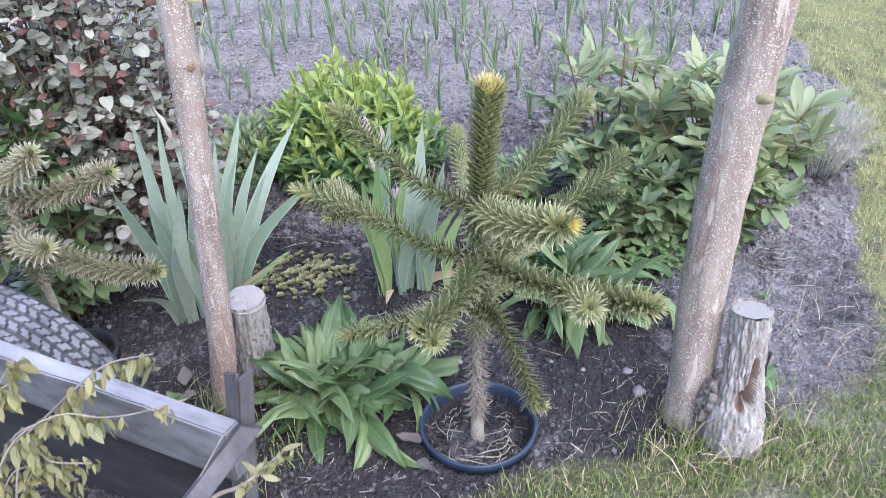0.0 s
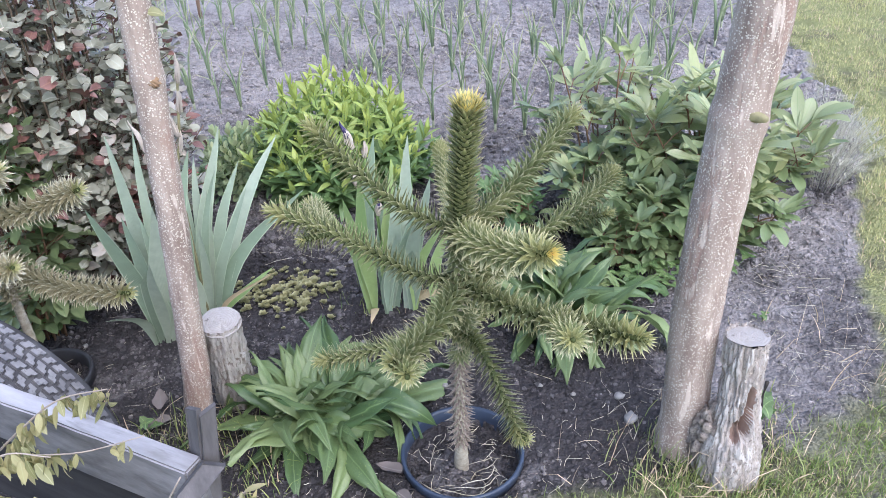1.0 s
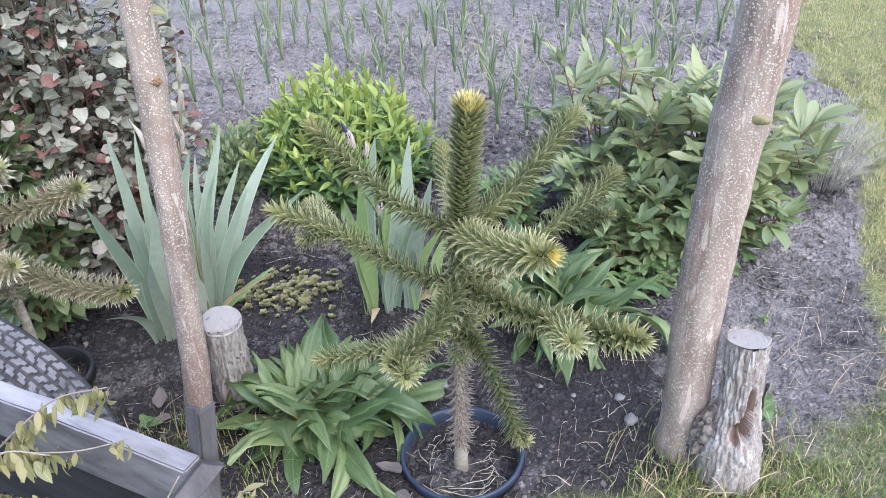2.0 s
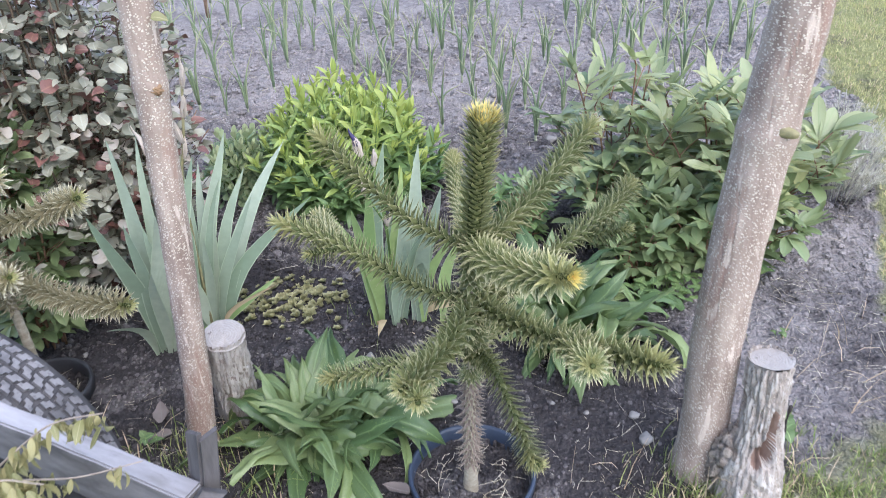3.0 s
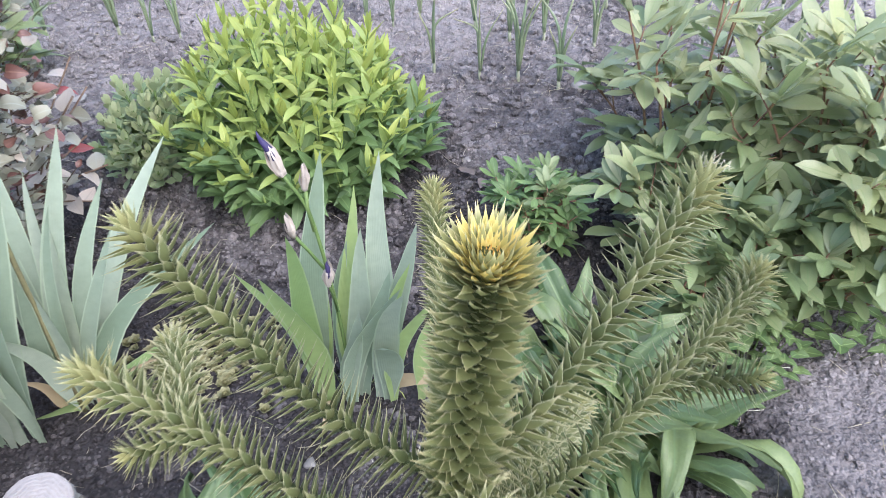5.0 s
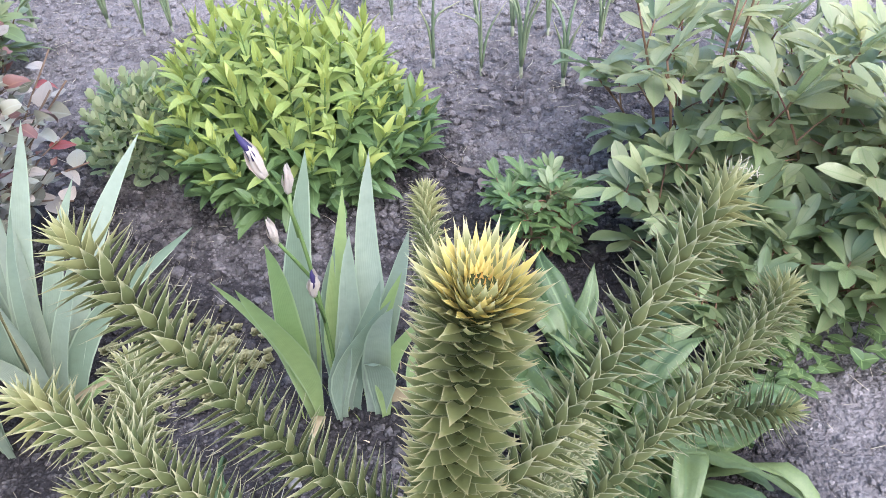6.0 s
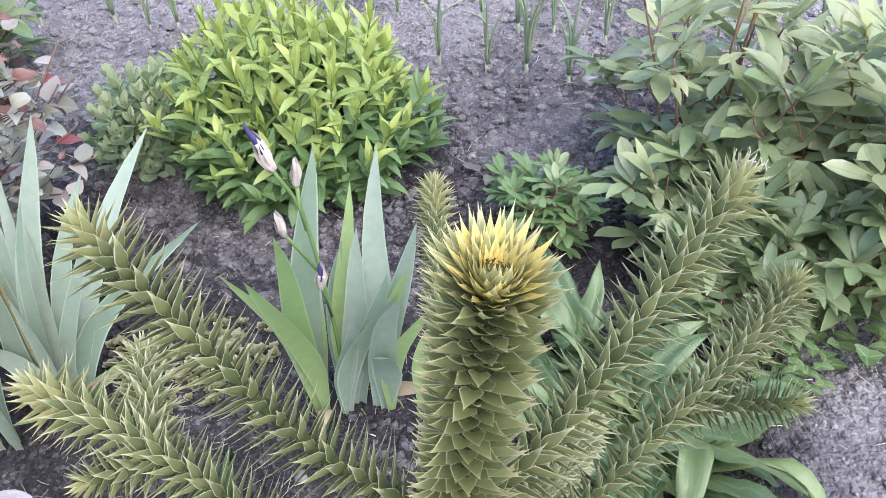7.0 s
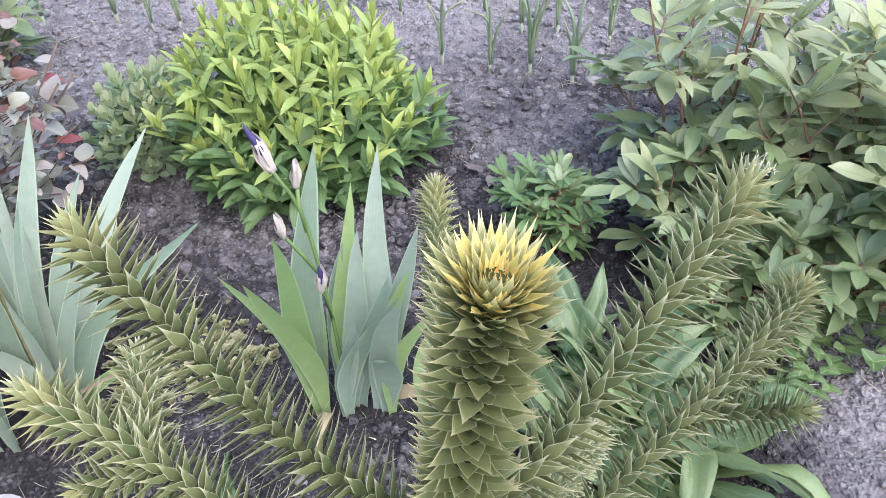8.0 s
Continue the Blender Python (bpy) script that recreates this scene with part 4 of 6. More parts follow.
    tagged(part("dry_tuft", g, [STRAW], far, "pale dry tuft at the branch tip"), kind="stuff")
    B([u0, (0.085, 1.47, 0.50), (0.08, 1.63, 0.478), (0.074, 1.80, 0.518)], 0.64, 23)
    e = B([u0, (0.115, 1.25, 0.582), (0.155, 1.16, 0.618), (0.201, 1.072, 0.668)], 1.0, 24, mats, tip=0.08)
    crown(e, Vector((0.201, 1.071, 0.669)) - o, Vector((0.4, -0.75, 0.45)), 70, 0.72, 0.45)
    f = B([u1, (0.17, 1.385, 0.455), (0.28, 1.475, 0.475), (0.37, 1.55, 0.49), (0.432, 1.612, 0.522)], 0.82, 25, pieces=True)
    B([(0.29, 1.485, 0.474), (0.345, 1.483, 0.476), (0.405, 1.472, 0.492)], 0.78, 26, par=f, nm="side_shoot")
    B([u1, (0.16, 1.44, 0.40), (0.25, 1.60, 0.315)], 0.75, 27)
    h = B([u1, (0.01, 1.345, 0.465), (-0.075, 1.385, 0.5), (-0.16, 1.43, 0.525), (-0.276, 1.487, 0.545)], 0.92, 28, pieces=True)
    B([(-0.15, 1.42, 0.522), (-0.172, 1.49, 0.512), (-0.199, 1.562, 0.508)], 0.75, 29, par=h, nm="side_shoot")
    B([(-0.14, 1.415, 0.52), (-0.175, 1.405, 0.518), (-0.213, 1.392, 0.52)], 0.78, 30, par=h, nm="side_shoot")
    i = B([u1, (0.055, 1.25, 0.452), (0.01, 1.16, 0.46), (-0.043, 1.077, 0.479)], 0.98, 31)
    B([(0.0, 1.145, 0.462), (-0.012, 1.10, 0.465), (-0.008, 1.05, 0.475)], 0.75, 32, par=i, nm="side_shoot")
    B([u2, (0.0, 1.345, 0.325), (-0.1, 1.352, 0.288), (-0.213, 1.36, 0.265)], 0.78, 33)
    j = B([u1, (0.16, 1.25, 0.452), (0.25, 1.16, 0.475), (0.354, 1.056, 0.514)], 0.98, 34)
    B([(0.225, 1.185, 0.468), (0.235, 1.12, 0.49), (0.235, 1.059, 0.523)], 0.85, 35, par=j, nm="side_shoot")
    k = B([u2, (0.115, 1.28, 0.34), (0.15, 1.2, 0.285), (0.174, 1.128, 0.232)], 0.85, 36, spread=0.85)
    B([(0.165, 1.15, 0.25), (0.178, 1.14, 0.25), (0.195, 1.13, 0.255)], 0.7, 37, par=k, nm="side_shoot")
    B([u2, (0.125, 1.39, 0.335), (0.165, 1.455, 0.33)], 0.7, 38)


puzzle_tree()


def pot(at, r, lip, material, label, depth=0.22):
    t = thing("plant_pot", (*at, 0.0), label, "pot")
    g = lathe([(r - 0.012, -depth), (r - 0.006, lip - 0.03), (r - 0.005, lip - 0.004), (r - 0.002, lip), (r + 0.003, lip), (r + 0.004, lip - 0.003), (r + 0.004, lip - 0.016), (r + 0.001, lip - 0.018), (r - 0.006, -depth)], 64)
    part("body", g, [material], t)
    rr = random.Random(3)
    g = Geo()
    n, vs, fs = 26, [(0, 0, lip - 0.045)], []
    for i in range(1, 8):
        for k in range(n):
            a, q = 2 * math.pi * k / n, (r - 0.007) * i / 7
            x, y = math.cos(a) * q, math.sin(a) * q
            vs.append((x, y, lip - 0.047 + 0.012 * noise.noise((x * 40 + r, y * 40, 2))))
    fs = [(0, 1 + k, 1 + (k + 1) % n) for k in range(n)]
    fs += [(1 + i * n + k, 1 + (i + 1) * n + k, 1 + (i + 1) * n + (k + 1) % n, 1 + i * n + (k + 1) % n) for i in range(6) for k in range(n)]
    g.add(vs, fs, [(0, 0)] * len(vs))
    part("potting_soil", g, [SOIL], t, "dark potting soil with dry bits")
    g = Geo()
    for k in range(70):
        a, q = U(0, 6.28), (r - 0.02) * U(0.1, 1) ** 0.5
        p = Vector((math.cos(a) * q, math.sin(a) * q, lip - 0.040))
        b = U(0, 6.28)
        d = Vector((math.cos(b), math.sin(b), U(-0.02, 0.06))) * U(0.008, 0.05)
        if (p + d).xy.length < r - 0.012:
            tube(g, [p, p + d * 0.5 + Vector((-d.y, d.x, 0)) * U(-0.2, 0.2) + Vector((0, 0, 0.002)), p + d], U(0.0004, 0.0009), 4)
    for k in range(4):
        a0 = -2.6 + 0.3 * k
        q = r - 0.02 - 0.012 * k
        tube(g, [Vector((math.cos(a0 + 0.22 * i) * q, math.sin(a0 + 0.22 * i) * q, lip - 0.03 + 0.008 * math.sin(i))) for i in range(7)], 0.0011, 4)
    tagged(part("straw", g, [STRAW], t, "dry grass stalks lying in the pot"), kind="stuff")
    g = Geo()
    for k in range(150):
        a, q = U(0, 6.28), (r - 0.016) * U(0, 1) ** 0.5
        v, f = blob(U(0.002, 0.006), k, 0.8)
        g.add(v + np.array((math.cos(a) * q, math.sin(a) * q, lip - 0.043)), f, np.zeros((len(v), 2)))
    tagged(part("grit", g, [SOIL], t), kind="stuff")


pot(POT, POT_R, 0.022, PLASTIC, "dark blue plastic pot sunk into the soil, holding a monkey puzzle")
pot(POT_B, POT_B_R, 0.03, BLACK_PLASTIC, "black plastic pot behind a half-buried tyre")


def pale_puzzle_tree():
    t = thing("monkey_puzzle_tree", (POT_B[0], POT_B[1], 0.0), "pale yellowish monkey puzzle tree in a black pot", "tree")
    o = t.location
    stem = curve_points([(POT_B[0], POT_B[1], -0.02), (-0.93, 1.70, 0.25), (-0.94, 1.69, 0.55), (-0.95, 1.69, 0.8)], 30)
    g = Geo()
    tube(g, [p - o for p in stem], [0.012 - 0.005 * i / 30 for i in range(31)], 12, rough=0.1)
    part("trunk", g, [CONIFER_STEM], t)
    m = [SCALE_PALE, SCALE_PALE, SCALE_LIGHT]
    B = lambda ctrl, size, seed, **k: shoot_part("branch", ctrl, size, m, t, seed=seed, turn=seed, **k)
    B([(-0.93, 1.70, 0.22), (-0.935, 1.695, 0.4), (-0.945, 1.69, 0.7), (-0.95, 1.69, 0.84)], 0.95, 41, spread=1.1)
    B([(-0.93, 1.70, 0.36), (-0.82, 1.62, 0.34), (-0.70, 1.55, 0.345), (-0.553, 1.485, 0.368)], 0.95, 42)
    B([(-0.935, 1.69, 0.46), (-0.84, 1.66, 0.47), (-0.73, 1.63, 0.51), (-0.638, 1.597, 0.556)], 0.98, 43)
    B([(-0.935, 1.69, 0.50), (-0.88, 1.65, 0.53), (-0.83, 1.62, 0.57), (-0.785, 1.60, 0.615)], 0.95, 44)
    B([(-0.93, 1.70, 0.36), (-0.9, 1.62, 0.38), (-0.84, 1.55, 0.40), (-0.78, 1.52, 0.43)], 0.9, 45)
    B([(-0.93, 1.70, 0.34), (-1.0, 1.6, 0.36), (-1.1, 1.55, 0.4)], 0.9, 46)
    B([(-0.94, 1.69, 0.5), (-1.02, 1.75, 0.55), (-1.12, 1.8, 0.6)], 0.9, 47)


pale_puzzle_tree()


# ---- broad-leaved clumps ----
def broad_leaf(width, bend, start, sway, seed):
    """A long leaf with a sunk midrib, pleats between its veins and an uneven, wavy margin, one long."""
    rr = random.Random(seed)
    n, cols = 12, 7
    ph = [rr.uniform(0, 6.28) for _ in range(4)]
    vs, uv, fs = [], [], []
    y = z = 0.0
    for i in range(n + 1):
        v = i / n
        a = start + bend * v ** 1.3 + 0.18 * math.sin(7 * v + ph[0])
        if i:
            y += math.cos(a) / n
            z += math.sin(a) / n
        w = (LONG(v) if i < n else 0.02) * width / 2
        mid = sway * v * v + 0.012 * math.sin(5 * v + ph[1])
        roll = 0.5 * sway * 4 * v + 0.2 * math.sin(4 * v + ph[2])
        for k in range(cols):
            q = 2 * k / (cols - 1) - 1
            x = q * w * (1 + 0.13 * math.sin(17 * v + ph[3] + q))
            lift = abs(q) * w * 0.55 - q * q * w * 0.4 + 0.035 * width * math.cos(3 * math.pi * q)
            lift += width * 0.09 * q * q * math.sin(11 * v + ph[2] + (2.1 if q > 0 else 0)) * (1 - v)
            h = lift + x * math.sin(roll) + width * 0.24 * noise.noise((q * 1.6 + seed, v * 6, seed * 0.37))
            vs.append((mid + x * math.cos(roll), y - h * math.sin(a), z + h * math.cos(a)))
            uv.append((0.5 + 0.5 * q, v))
    for i in range(n):
        for k in range(cols - 1):
            p = i * cols + k
            fs.append((p, p + 1, p + 1 + cols, p + cols))
    g = Geo()
    g.add(vs, fs, uv)
    return g.mesh("leaf", [BROAD])


BROAD_KINDS = [broad_leaf(w, b, st, sw, 70 + k) for k, (w, b, st, sw) in enumerate(((0.18, -1.7, 0.2, 0.16), (0.21, -1.2, 0.1, -0.2), (0.16, -2.4, 0.35, 0.1), (0.17, -0.9, 0.0, 0.24), (0.2, -2.8, 0.45, -0.14), (0.15, -2.0, 0.2, -0.28), (0.22, -1.5, 0.1, 0.24), (0.15, -0.6, -0.1, -0.15)))]


def broad_clump(at, count, reach, label, seed, wide=0.045):
    """Several leaf crowns close together, upright within and drooping outside."""
    rr = random.Random(seed)
    t = thing("leafy_plant", (*at, height(*at)), label, "plant")
    hearts = [(rr.gauss(0, wide), rr.gauss(0, wide * 0.8)) for _ in range(5)]
    items = []
    for i in range(count):
        hx, hy = hearts[i % 5]
        a = i * GOLD * 1.37 + rr.uniform(-0.7, 0.7)
        k = (i / count) ** 0.8
        el = radians(80 - 50 * k + rr.uniform(-22, 20))
        way = Vector((math.cos(a) * math.cos(el), math.sin(a) * math.cos(el), math.sin(el)))
        p = Vector((at[0] + hx, at[1] + hy, t.location.z)) + Vector((math.cos(a), math.sin(a), 0)) * 0.012
        kind = BROAD_KINDS[rr.choice((3, 7, 1, 6)) if k < 0.3 else rr.choice((0, 1, 2, 4, 5, 6))]
        size = reach * rr.choice((0.45, 0.65, 0.85, 1.0, 1.15)) * rr.uniform(0.88, 1.12) * (0.8 if k < 0.2 else 1.0)
        items.append((kind, aim(p, way, (-math.cos(a) * 0.3, -math.sin(a) * 0.3, 1), size, rr.uniform(-1.0, 1.0))))
    emit(t, "leaf", items)


broad_clump((-0.245, 1.50), 150, 0.22, "clump of long ribbed green leaves growing in soil", 2)
broad_clump((0.33, 1.75), 110, 0.235, "clump of long green leaves behind the spiny tree", 4, 0.06)
broad_clump((0.32, 1.92), 46, 0.215, "smaller clump of long green leaves", 6, 0.025)


# ---- irises ----
def iris_blade(base, tip, width, mat, sag=0.0, turn=0.0):
    """A sword leaf from its foot to its tip, slightly curved."""
    b, e = Vector(base), Vector(tip)
    d = e - b
    g = Geo()
    n, vs, uv, fs = 10, [], [], []
    side0 = d.cross(Vector((0.1, -1, 0.25))).normalized()
    side0 = Matrix.Rotation(turn, 3, d.normalized()) @ side0
    for i in range(n + 1):
        v = i / n
        p = b + d * v + Vector((0, 0, sag * math.sin(math.pi * v))) + Vector((d.x, d.y, 0)) * (-0.22 * math.sin(math.pi * v)) + side0 * (0.005 * math.sin(2.0 * math.pi * v + turn * 7))
        k = min(1.0, v / 0.42)
        w = width / 2 * (0.30 + 0.70 * k * k * (3 - 2 * k)) * (1 - v ** 2.6) ** 0.85 if i < n else 0.0
        nrm = side0.cross(d).normalized()
        if i == n:
            vs.append(tuple(p))
            uv.append((0.5, 1))
        else:
            vs += [tuple(p - side0 * w), tuple(p - nrm * 0.0025), tuple(p + side0 * w)]
            uv += [(0, v), (0.5, v), (1, v)]
    for i in range(n - 1):
        k = 3 * i
        fs += [(k, k + 1, k + 4, k + 3), (k + 1, k + 2, k + 5, k + 4)]
    k = 3 * (n - 1)
    fs += [(k, k + 1, k + 3), (k + 1, k + 2, k + 3)]
    g.add(vs, fs, uv)
    return g


def iris(at, blades_spec, label):
    """blades_spec: (foot dx, dy, tip x, y, z, width, material, sag)."""
    t = thing("iris_plant", (*at, 0.0), label, "iris")
    o = t.location
    rr = random.Random(len(blades_spec))
    for dx, dy, x, y, z, w, mat, sag in blades_spec:
        foot = Vector((at[0] + (dx if abs(dx) <= 0.02 else round(dx / 0.05) * 0.05) + rr.uniform(-0.008, 0.008), at[1] + dy * 0.5, -0.01))
        part("leaf", iris_blade(foot - o, Vector((x, y, z)) - o, w * 1.1, mat, sag, rr.uniform(-0.5, 0.5)), [mat], t)
    return t


I, IG, ID = IRIS, IRIS_GREEN, IRIS_DRY
iris((-0.555, 1.88), [(0.0, 0.014, -0.452, 1.95, 0.525, 0.042, I, 0), (0.02, 0.02, -0.319, 2.0, 0.468, 0.046, I, 0), (0.02, 0.01, -0.272, 1.95, 0.342, 0.04, I, 0), (0.02, -0.004, -0.395, 1.89, 0.385, 0.032, I, 0), (0.0, -0.01, -0.45, 1.86, 0.45, 0.024, I, 0), (0.0, -0.016, -0.51, 1.83, 0.31, 0.027, I, 0), (0.0, 0.01, -0.52, 1.95, 0.45, 0.034, I, 0), (-0.02, 0.014, -0.64, 1.97, 0.50, 0.042, I, 0), (-0.02, 0.018, -0.58, 1.98, 0.465, 0.04, I, 0), (-0.02, -0.01, -0.55, 1.85, 0.33, 0.032, I, 0), (0.02, -0.002, -0.37, 1.90, 0.14, 0.022, IG, 0), (0.02, 0.014, -0.425, 1.97, 0.42, 0.036, I, 0), (0.0, 0.004, -0.50, 1.92, 0.37, 0.036, I, 0), (0.02, -0.012, -0.36, 1.85, 0.16, 0.014, ID, 0), (0.0, -0.012, -0.62, 1.83, 0.031, 0.026, IG, 0), (-0.02, -0.01, -0.63, 1.85, 0.10, 0.02, ID, 0), (0.0, -0.015, -0.60, 1.80, 0.26, 0.034, I, 0)], "blue-green iris with tall sword leaves behind a stump")
iris((-0.665, 1.80), [(-0.01, 0.0, -0.716, 1.73, 0.437, 0.046, I, 0), (0.0, -0.01, -0.65, 1.75, 0.40, 0.044, I, 0), (0.02, 0.0, -0.575, 1.73, 0.43, 0.044, I, 0), (0.0, 0.03, -0.664, 1.82, 0.575, 0.046, I, 0), (0.02, 0.04, -0.617, 1.87, 0.56, 0.034, I, 0), (0.04, 0.03, -0.505, 1.86, 0.505, 0.046, I, 0), (0.03, 0.01, -0.56, 1.82, 0.45, 0.044, I, 0), (0.04, 0.0, -0.63, 1.78, 0.38, 0.03, I, 0), (-0.01, -0.02, -0.74, 1.70, 0.15, 0.028, I, 0.02), (0.01, -0.01, -0.60, 1.70, 0.3, 0.034, I, 0.0)], "blue-green iris with broad sword leaves")
iris((-0.075, 1.865), [(-0.03, 0.01, -0.083, 1.9, 0.495, 0.05, I, 0), (0.04, 0.01, 0.003, 1.9, 0.49, 0.046, I, 0), (-0.06, 0.0, -0.117, 1.75, 0.465, 0.04, IG, 0), (-0.06, -0.02, -0.15, 1.72, 0.425, 0.036, IG, 0), (-0.05, -0.02, -0.20, 1.79, 0.375, 0.036, IG, 0), (0.06, -0.01, 0.035, 1.72, 0.385, 0.044, I, 0), (0.05, 0.0, 0.05, 1.85, 0.4, 0.042, I, 0), (0.0, 0.0, -0.03, 1.88, 0.37, 0.044, I, 0), (0.02, 0.0, 0.005, 1.84, 0.32, 0.04, I, 0), (0.07, -0.03, 0.075, 1.80, 0.31, 0.034, IG, 0), (0.08, -0.02, 0.10, 1.83, 0.29, 0.034, IG, 0), (-0.03, 0.02, -0.10, 1.90, 0.40, 0.04, IG, 0), (-0.01, -0.03, -0.04, 1.80, 0.28, 0.034, I, 0), (0.03, -0.02, 0.0, 1.73, 0.27, 0.046, I, 0.02), (0.0, 0.02, -0.045, 1.92, 0.42, 0.036, IG, 0), (0.0, -0.03, 0.025, 1.76, 0.36, 0.04, I, 0), (0.06, -0.02, 0.034, 1.84, 0.334, 0.032, IG, 0), (-0.02, 0.05, -0.059, 1.9, 0.333, 0.034, I, 0), (0.05, 0.08, -0.012, 1.93, 0.44, 0.036, I, 0), (0.06, 0.02, 0.11, 1.83, 0.06, 0.026, ID, 0.03), (-0.04, -0.02, -0.12, 1.76, 0.04, 0.024, ID, 0.02)], "blue-green iris with budding stalks")


def iris_stalk():
    t = thing("iris_stalk", (-0.085, 1.868, 0.0), "iris flower stalk with closed violet and papery buds", "iris")
    o = t.location
    g = Geo()
    main = curve_points([(-0.085, 1.868, -0.01), (-0.083, 1.86, 0.2), (-0.1, 1.868, 0.40), (-0.128, 1.87, 0.475)], 20)
    tube(g, [p - o for p in main], [0.0034 - 0.0010 * i / 20 for i in range(21)], 8)
    tube(g, [Vector(p) - o for p in ((-0.099, 1.866, 0.38), (-0.103, 1.868, 0.42), (-0.102, 1.87, 0.45))], 0.0028, 7)
    tube(g, [Vector(p) - o for p in ((-0.088, 1.862, 0.30), (-0.108, 1.858, 0.345), (-0.126, 1.852, 0.385))], 0.0026, 7)
    tube(g, [Vector(p) - o for p in ((-0.084, 1.86, 0.22), (-0.082, 1.83, 0.29), (-0.080, 1.805, 0.33))], 0.0019, 7)
    part("stem", g, [STEM_GREEN], t)

    def bud(base, tip, r, petal, nm):
        b, e = Vector(base) - o, Vector(tip) - o
        n = 10
        g = Geo()
        d = (e - b).normalized()
        side = d.cross(Vector((0.2, 1, 0.1))).normalized()
        pts = [b.lerp(e, i / n) + side * (0.25 * r * math.sin(0.9 * i)) for i in range(n + 1)]
        cut = 6 if petal else n
        tube(g, pts[:cut + 1], [max(0.0006, 0.9 * r * (0.35 + 0.65 * math.sin(math.pi * min(0.98, 0.15 + 0.83 * (i / n) ** 0.8)))) * (1 if i < 6 else 1 - 0.16 * (i - 6)) for i in range(cut + 1)], 14, rough=0.9)
        for k in range(3):
            # loose papery bracts round the bud
            w = Matrix.Rotation(2.1 * k + 0.6, 3, d) @ side
            vv, ff, uu = leaf(5.0 * r, 1.35 * r, LANCE, 0.35, -0.5, 6, -0.1, 0.08)
            g.add(moved(vv, aim(b + d * r * (0.3 + 0.9 * k) + w * r * 0.55, d + w * 0.14, -w)), ff, uu)
        ob = part(nm, g, [SHEATH], t, "papery whitish bud sheath")
        if petal:
            g = Geo()
            tube(g, pts[4:], [r * 0.8 * (1 - ((i - 4) / (n - 3.6)) ** 1.6) for i in range(4, n + 1)], 10, rough=0.1)
            part("petal_tip", g, [PETAL], ob, "furled dark violet petals")

    bud((-0.128, 1.87, 0.475), (-0.151, 1.87, 0.547), 0.0085, True, "bud")
    bud((-0.102, 1.87, 0.45), (-0.099, 1.872, 0.492), 0.006, False, "bud")
    bud((-0.126, 1.852, 0.382), (-0.133, 1.852, 0.422), 0.006, False, "bud")
    bud((-0.080, 1.806, 0.328), (-0.075, 1.802, 0.377), 0.0068, True, "bud")
    t2 = thing("iris_stalk", (-0.53, 1.86, 0.0), "withered pale iris flower stalk", "iris")
    o = t2.location
    g = Geo()
    tube(g, [p - o for p in curve_points([(-0.56, 1.87, -0.01), (-0.55, 1.88, 0.40), (-0.523, 1.88, 0.53), (-0.506, 1.88, 0.62), (-0.492, 1.88, 0.69)], 20)], [0.0042 - 0.0015 * i / 20 for i in range(21)], 8)
    part("stem", g, [STUB], t2)
    t = t2
    bud((-0.497, 1.88, 0.655), (-0.488, 1.88, 0.725), 0.0056, False, "bud")
    bud((-0.510, 1.88, 0.585), (-0.499, 1.88, 0.66), 0.0064, False, "bud")
    bud((-0.523, 1.875, 0.53), (-0.540, 1.87, 0.61), 0.0066, False, "bud")
    bud((-0.530, 1.88, 0.49), (-0.517, 1.88, 0.565), 0.006, False, "bud")
    bud((-0.60, 1.865, 0.50), (-0.622, 1.86, 0.585), 0.006, False, "bud")


iris_stalk()


# ---- bushes ----
def simple_kinds(mat, w, shape, n=5, name="leaf"):
    return leaf_meshes(name, mat, [dict(length=1.0, width=w * (0.9 + 0.07 * k), shape=shape, bend=b, fold=0.22, steps=5, start=0.1, wave=0.02, twist=tw) for k, (b, tw) in enumerate(((-0.5, 0), (-0.9, 0.3), (-0.2, -0.2), (-1.3, 0.1), (0.15, 0.2))[:n])])


